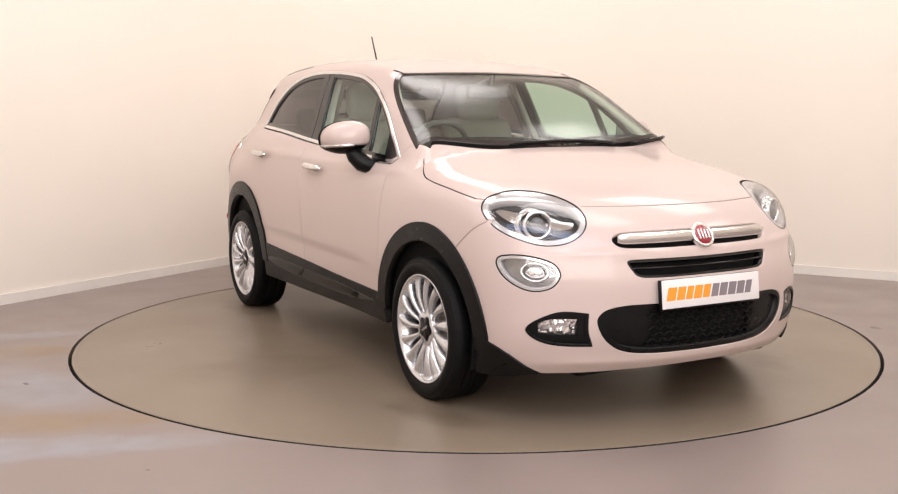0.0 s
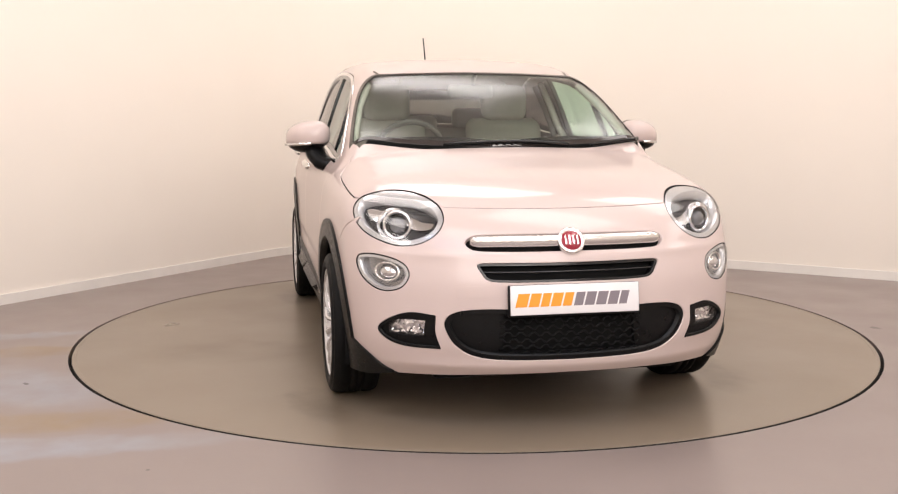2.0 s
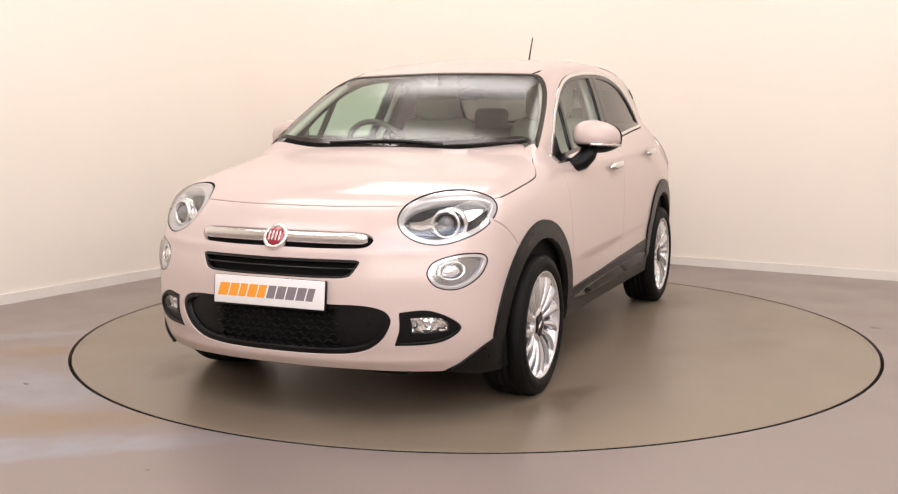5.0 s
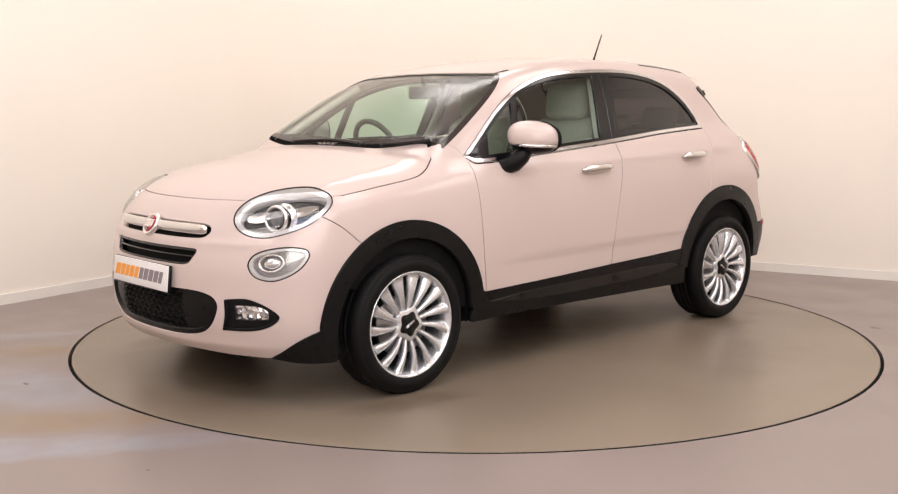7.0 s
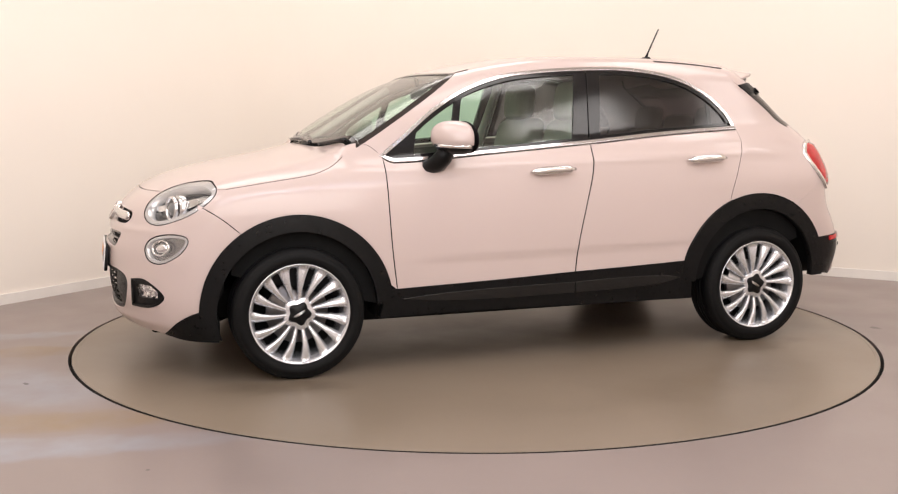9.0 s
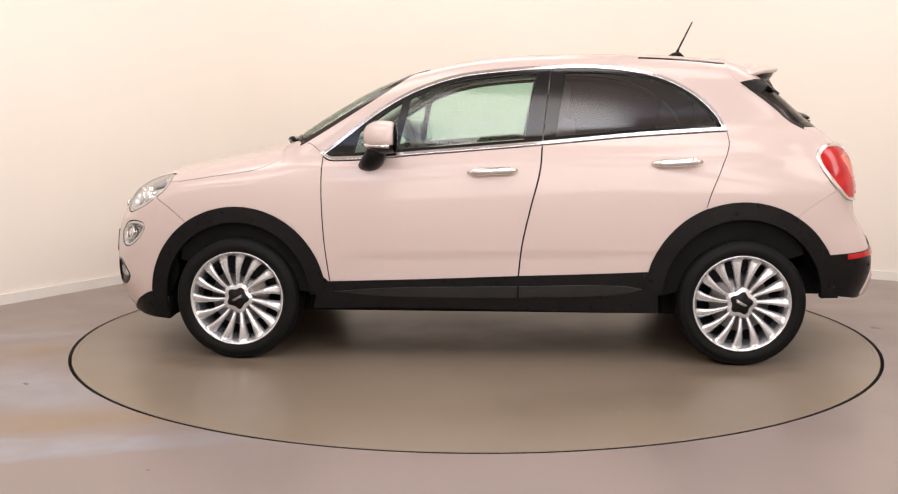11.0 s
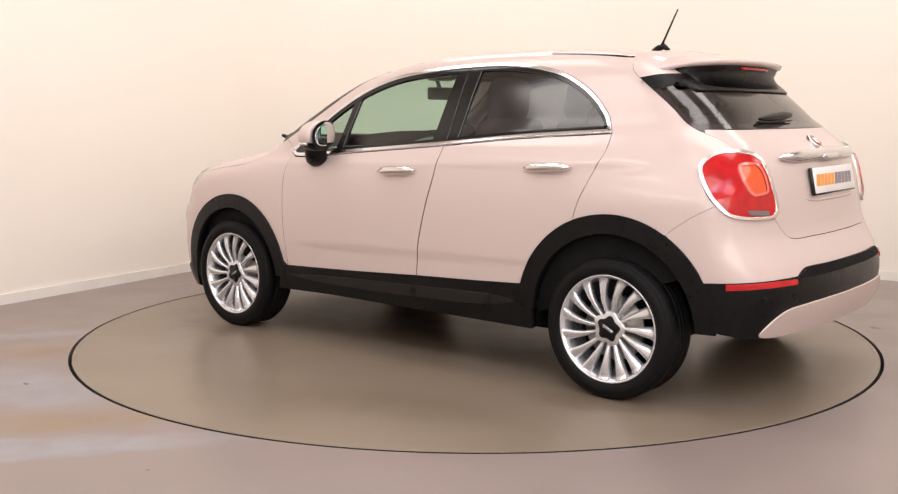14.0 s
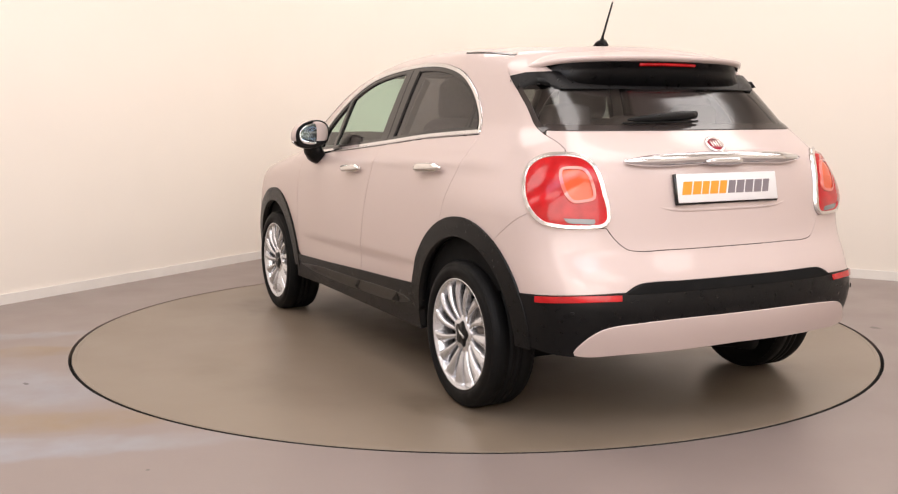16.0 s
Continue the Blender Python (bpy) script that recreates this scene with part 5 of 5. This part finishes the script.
def tail_lamps():
    for i in (0, 1):
        mir = i == 1
        V, F, N = sheet_data("B", [L_TAIL, b_loop(L_TAIL, .015)], off=.010, thick=.03, step=.02, gap=.002, dome=.006)
        h = part("tail_lamp", V, F, SATIN, CAR, "red tail lamp in a silver surround", N, True, mir)
        inner = b_loop(L_TAIL, .013)
        amber = ring_on("B", (.668, 1.030), (.630, 1.040), (.590, 1.034), (.566, .992), (.557, .928), (.59, .915), (.632, .916), (.660, .965))
        back = ring_on("B", (.655, .852, 1), (.555, .846, 1), (.556, .830), (.60, .832), (.64, .836))
        V, F, N = sheet_data("B", [inner, amber, back], off=.008, thick=.012, step=.02, dome=.018)
        part("red_lens", V, F, RED, h, "glossy red lens", N, True, mir)
        V, F, N = sheet_data("B", [b_loop(amber, -.002), b_loop(amber, .008)], off=.020, thick=.01, step=.015)
        part("lens_rim", V, F, material("pale_red_rim", (.75, .16, .12), rough=.12, coat=1.0) if i == 0 else bpy.data.materials["pale_red_rim"], h, normals=N, mirror=mir)
        V, F, N = sheet_data("B", [b_loop(amber, .007)], off=.014, thick=.01, step=.015, dome=.006)
        part("amber_lens", V, F, AMBER, h, "amber indicator lens", N, True, mir)
        V, F, N = sheet_data("B", [back], off=.014, thick=.01, step=.012, dome=.003)
        part("reversing_lens", V, F, LENS, h, "clear reversing lens", N, True, mir)


headlamps()
tail_lamps()
# dark rubber lines round the front and rear lamps, put in as their gaps' shade
for loop in (L_HEAD, ring_on("F", *LOW_LAMP), L_TAIL):
    seam_shade("lamp_gap_shade", np.concatenate([loop, loop[:1]]), CAR, deep=.003, r=.0026)


# ---------------------------------------------------------------- the cabin
FABRIC = material("grey_beige_seat_cloth", (.42, .385, .34), rough=.85, vary=.12, scale=60, bump=.3, bscale=700)
DASH = material("dark_grey_dashboard", (.10, .092, .085), rough=.6, vary=.1, scale=30, bump=.2, bscale=500)
LINING = material("pale_headlining", (.66, .62, .56), rough=.9, vary=.04, scale=20)
TRIM_IN = material("grey_door_lining", (.16, .145, .13), rough=.7, vary=.1, scale=25)


def seat(y, label):
    s = part("front_seat", *soft_box(-.02, y, .62, .54, .50, .20, .07, 4), FABRIC, CAR, label)
    part("backrest", *soft_box(-.31, y, .90, .16, .48, .66, .07, 4, -.28), FABRIC, s)
    part("headrest", *soft_box(-.375, y, 1.325, .12, .29, .22, .058, 4, -.1), FABRIC, s)
    for d in (-.06, .06):
        part("headrest_post", *tube([(-.39, y + d, 1.15), (-.385, y + d, 1.26)], .006, 6), SATIN, s)
    return s


def cabin():
    seats = [seat(y, "grey-beige cloth front seat with a headrest") for y in (.37, -.37)]
    part("seat_tag", *soft_box(-.28, .615, 1.10, .06, .003, .035, .001, 1), WHITE, seats[0])
    b = part("rear_bench", *soft_box(-.98, 0, .62, .50, 1.24, .20, .07, 4), FABRIC, CAR, "grey-beige cloth rear bench")
    part("backrest", *soft_box(-1.22, 0, .88, .15, 1.22, .56, .06, 4, -.30), FABRIC, b)
    for y in (-.36, 0, .36):
        part("headrest", *soft_box(-1.30, y, 1.22 if y else 1.17, .10, .25, .15, .045, 4, -.1), FABRIC, b)
    # dashboard: one profile drawn across the car
    prof = [(1.02, 1.045), (.92, 1.062), (.80, 1.062), (.68, 1.045), (.60, 1.01), (.565, .95), (.58, .85), (.62, .70), (.70, .50), (1.0, .50)]
    ys = np.linspace(-.70, .70, 15)
    V, F = [], []
    for y in ys:
        bow = .06 * (abs(y) / .7) ** 3
        hood = .045 * math.exp(-((y + .37) / .16) ** 2)
        for x, z in prof:
            V.append((x - bow * .5 - (hood if .55 < x < .75 and z > .9 else 0), y, z + (hood if .58 < x < .85 and z > 1.0 else 0)))
    m = len(prof)
    for i in range(len(ys) - 1):
        for j in range(m):
            F.append((i * m + j, (i + 1) * m + j, (i + 1) * m + (j + 1) % m, i * m + (j + 1) % m))
    F += [tuple(range(m))[::-1], tuple((len(ys) - 1) * m + k for k in range(m))]
    d = part("dashboard", V, F, DASH, CAR, "dark grey dashboard")
    part("glove_strip", *soft_box(.562, .15, .90, .012, .95, .10, .004, 2), PAINT, d, "pale pink dashboard strip")
    # steering wheel on the car's right
    V, F = torus(.185, .016, 40, 10)
    n = np.array([-.90, 0, .42])
    n = n / np.linalg.norm(n)
    c = np.array([.455, -.37, 1.045])
    sw = part("steering_wheel", set_on(V, c, n), F, DASH, CAR, "dark steering wheel")
    V, F = lathe([(.075, -.03), (.075, .005), (.06, .014), (.0001, .016)], 24)
    part("wheel_boss", set_on(V, c, n), F, DASH, sw)
    u = np.array([n[2], 0, -n[0]])
    for w in (np.array([0, 1., 0]), np.array([0, -1., 0]), -u):
        V, F = tube([c + w * .06, c + w * .12, c + w * .18], .016, 8)
        part("wheel_spoke", V, F, DASH, sw)
    V, F = tube([c - n * .02, c - n * .25], .035, 10)
    part("steering_column", V, F, DASH, sw)
    # mirror, lining, door linings, shelf, pillars
    part("interior_mirror", *soft_box(.40, -.02, 1.375, .035, .25, .075, .016, 3), DASH, CAR, "dark interior mirror")
    part("mirror_stalk", *tube([(.43, 0, 1.47), (.41, -.01, 1.41)], .012, 8), DASH, bpy.data.objects["interior_mirror"])
    part("sensor_housing", *soft_box(.40, 0, 1.462, .07, .16, .022, .010, 3, .9), LINING, CAR)
    half = on_body("X", np.concatenate([np.stack([np.full(9, .33), np.linspace(0, .58, 9)], -1), np.stack([np.linspace(.25, -1.2, 24), np.full(24, .58)], -1), np.stack([np.full(9, -1.28), np.linspace(.56, 0, 9)], -1)]))
    sheet("headlining", "X", [close(whole(half))], LINING, CAR, "pale cloth headlining", step=.08, off=-.035, thick=0)
    card = ring_on("S", (.80, 1.03, 1), (.2, 1.07), (-.6, 1.12), (-1.25, 1.16, 1), (-1.45, 1.14), (-1.45, .6, 1), (-.8, .4, 1), (.75, .4, 1), step=.05)
    pair("door_lining", "S", [card], TRIM_IN, (CAR, CAR), step=.08, off=-.062, thick=0)
    part("parcel_shelf", *soft_box(-1.52, 0, 1.085, .42, 1.14, .03, .01, 2), TRIM_IN, CAR, "dark parcel shelf")
    for i in (0, 1):
        q = on_body("S", [(-.235, 1.06), (-.27, 1.2), (-.30, 1.35), (-.325, 1.47)])
        V, F = tube(q - normal_at(q) * .055, [.05, .045, .04, .04], 10, True, .45)
        part("pillar_lining", V, F, LINING, CAR, mirror=i == 1)
        q = q - normal_at(q) * .095
        q[0] = q[0] + [.02, -.02, -.1]
        V, F = tube(q, .018, 8, True, .2)
        part("seat_belt", V, F, DASH, CAR, mirror=i == 1)
        q = on_body("S", [(.93, 1.09), (.80, 1.175), (.60, 1.31), (.43, 1.43)])
        V, F = tube(q - normal_at(q) * .03, .022, 8)
        part("pillar_lining", V, F, LINING, CAR, mirror=i == 1)
    part("sun_visor", *soft_box(.26, -.33, 1.468, .15, .36, .015, .006, 2, .5), LINING, CAR, "pale folded sun visor")
    part("sun_visor", *soft_box(.26, .33, 1.468, .15, .36, .015, .006, 2, .5), LINING, CAR, "pale folded sun visor")


cabin()


# ---------------------------------------------------------------- what moves
def motions():
    rows = [(t, pose(0, 0, 0, 0, 0, a)) for t, a in TURN]
    walk(TABLE, rows)
    walk(CAR, rows)


motions()
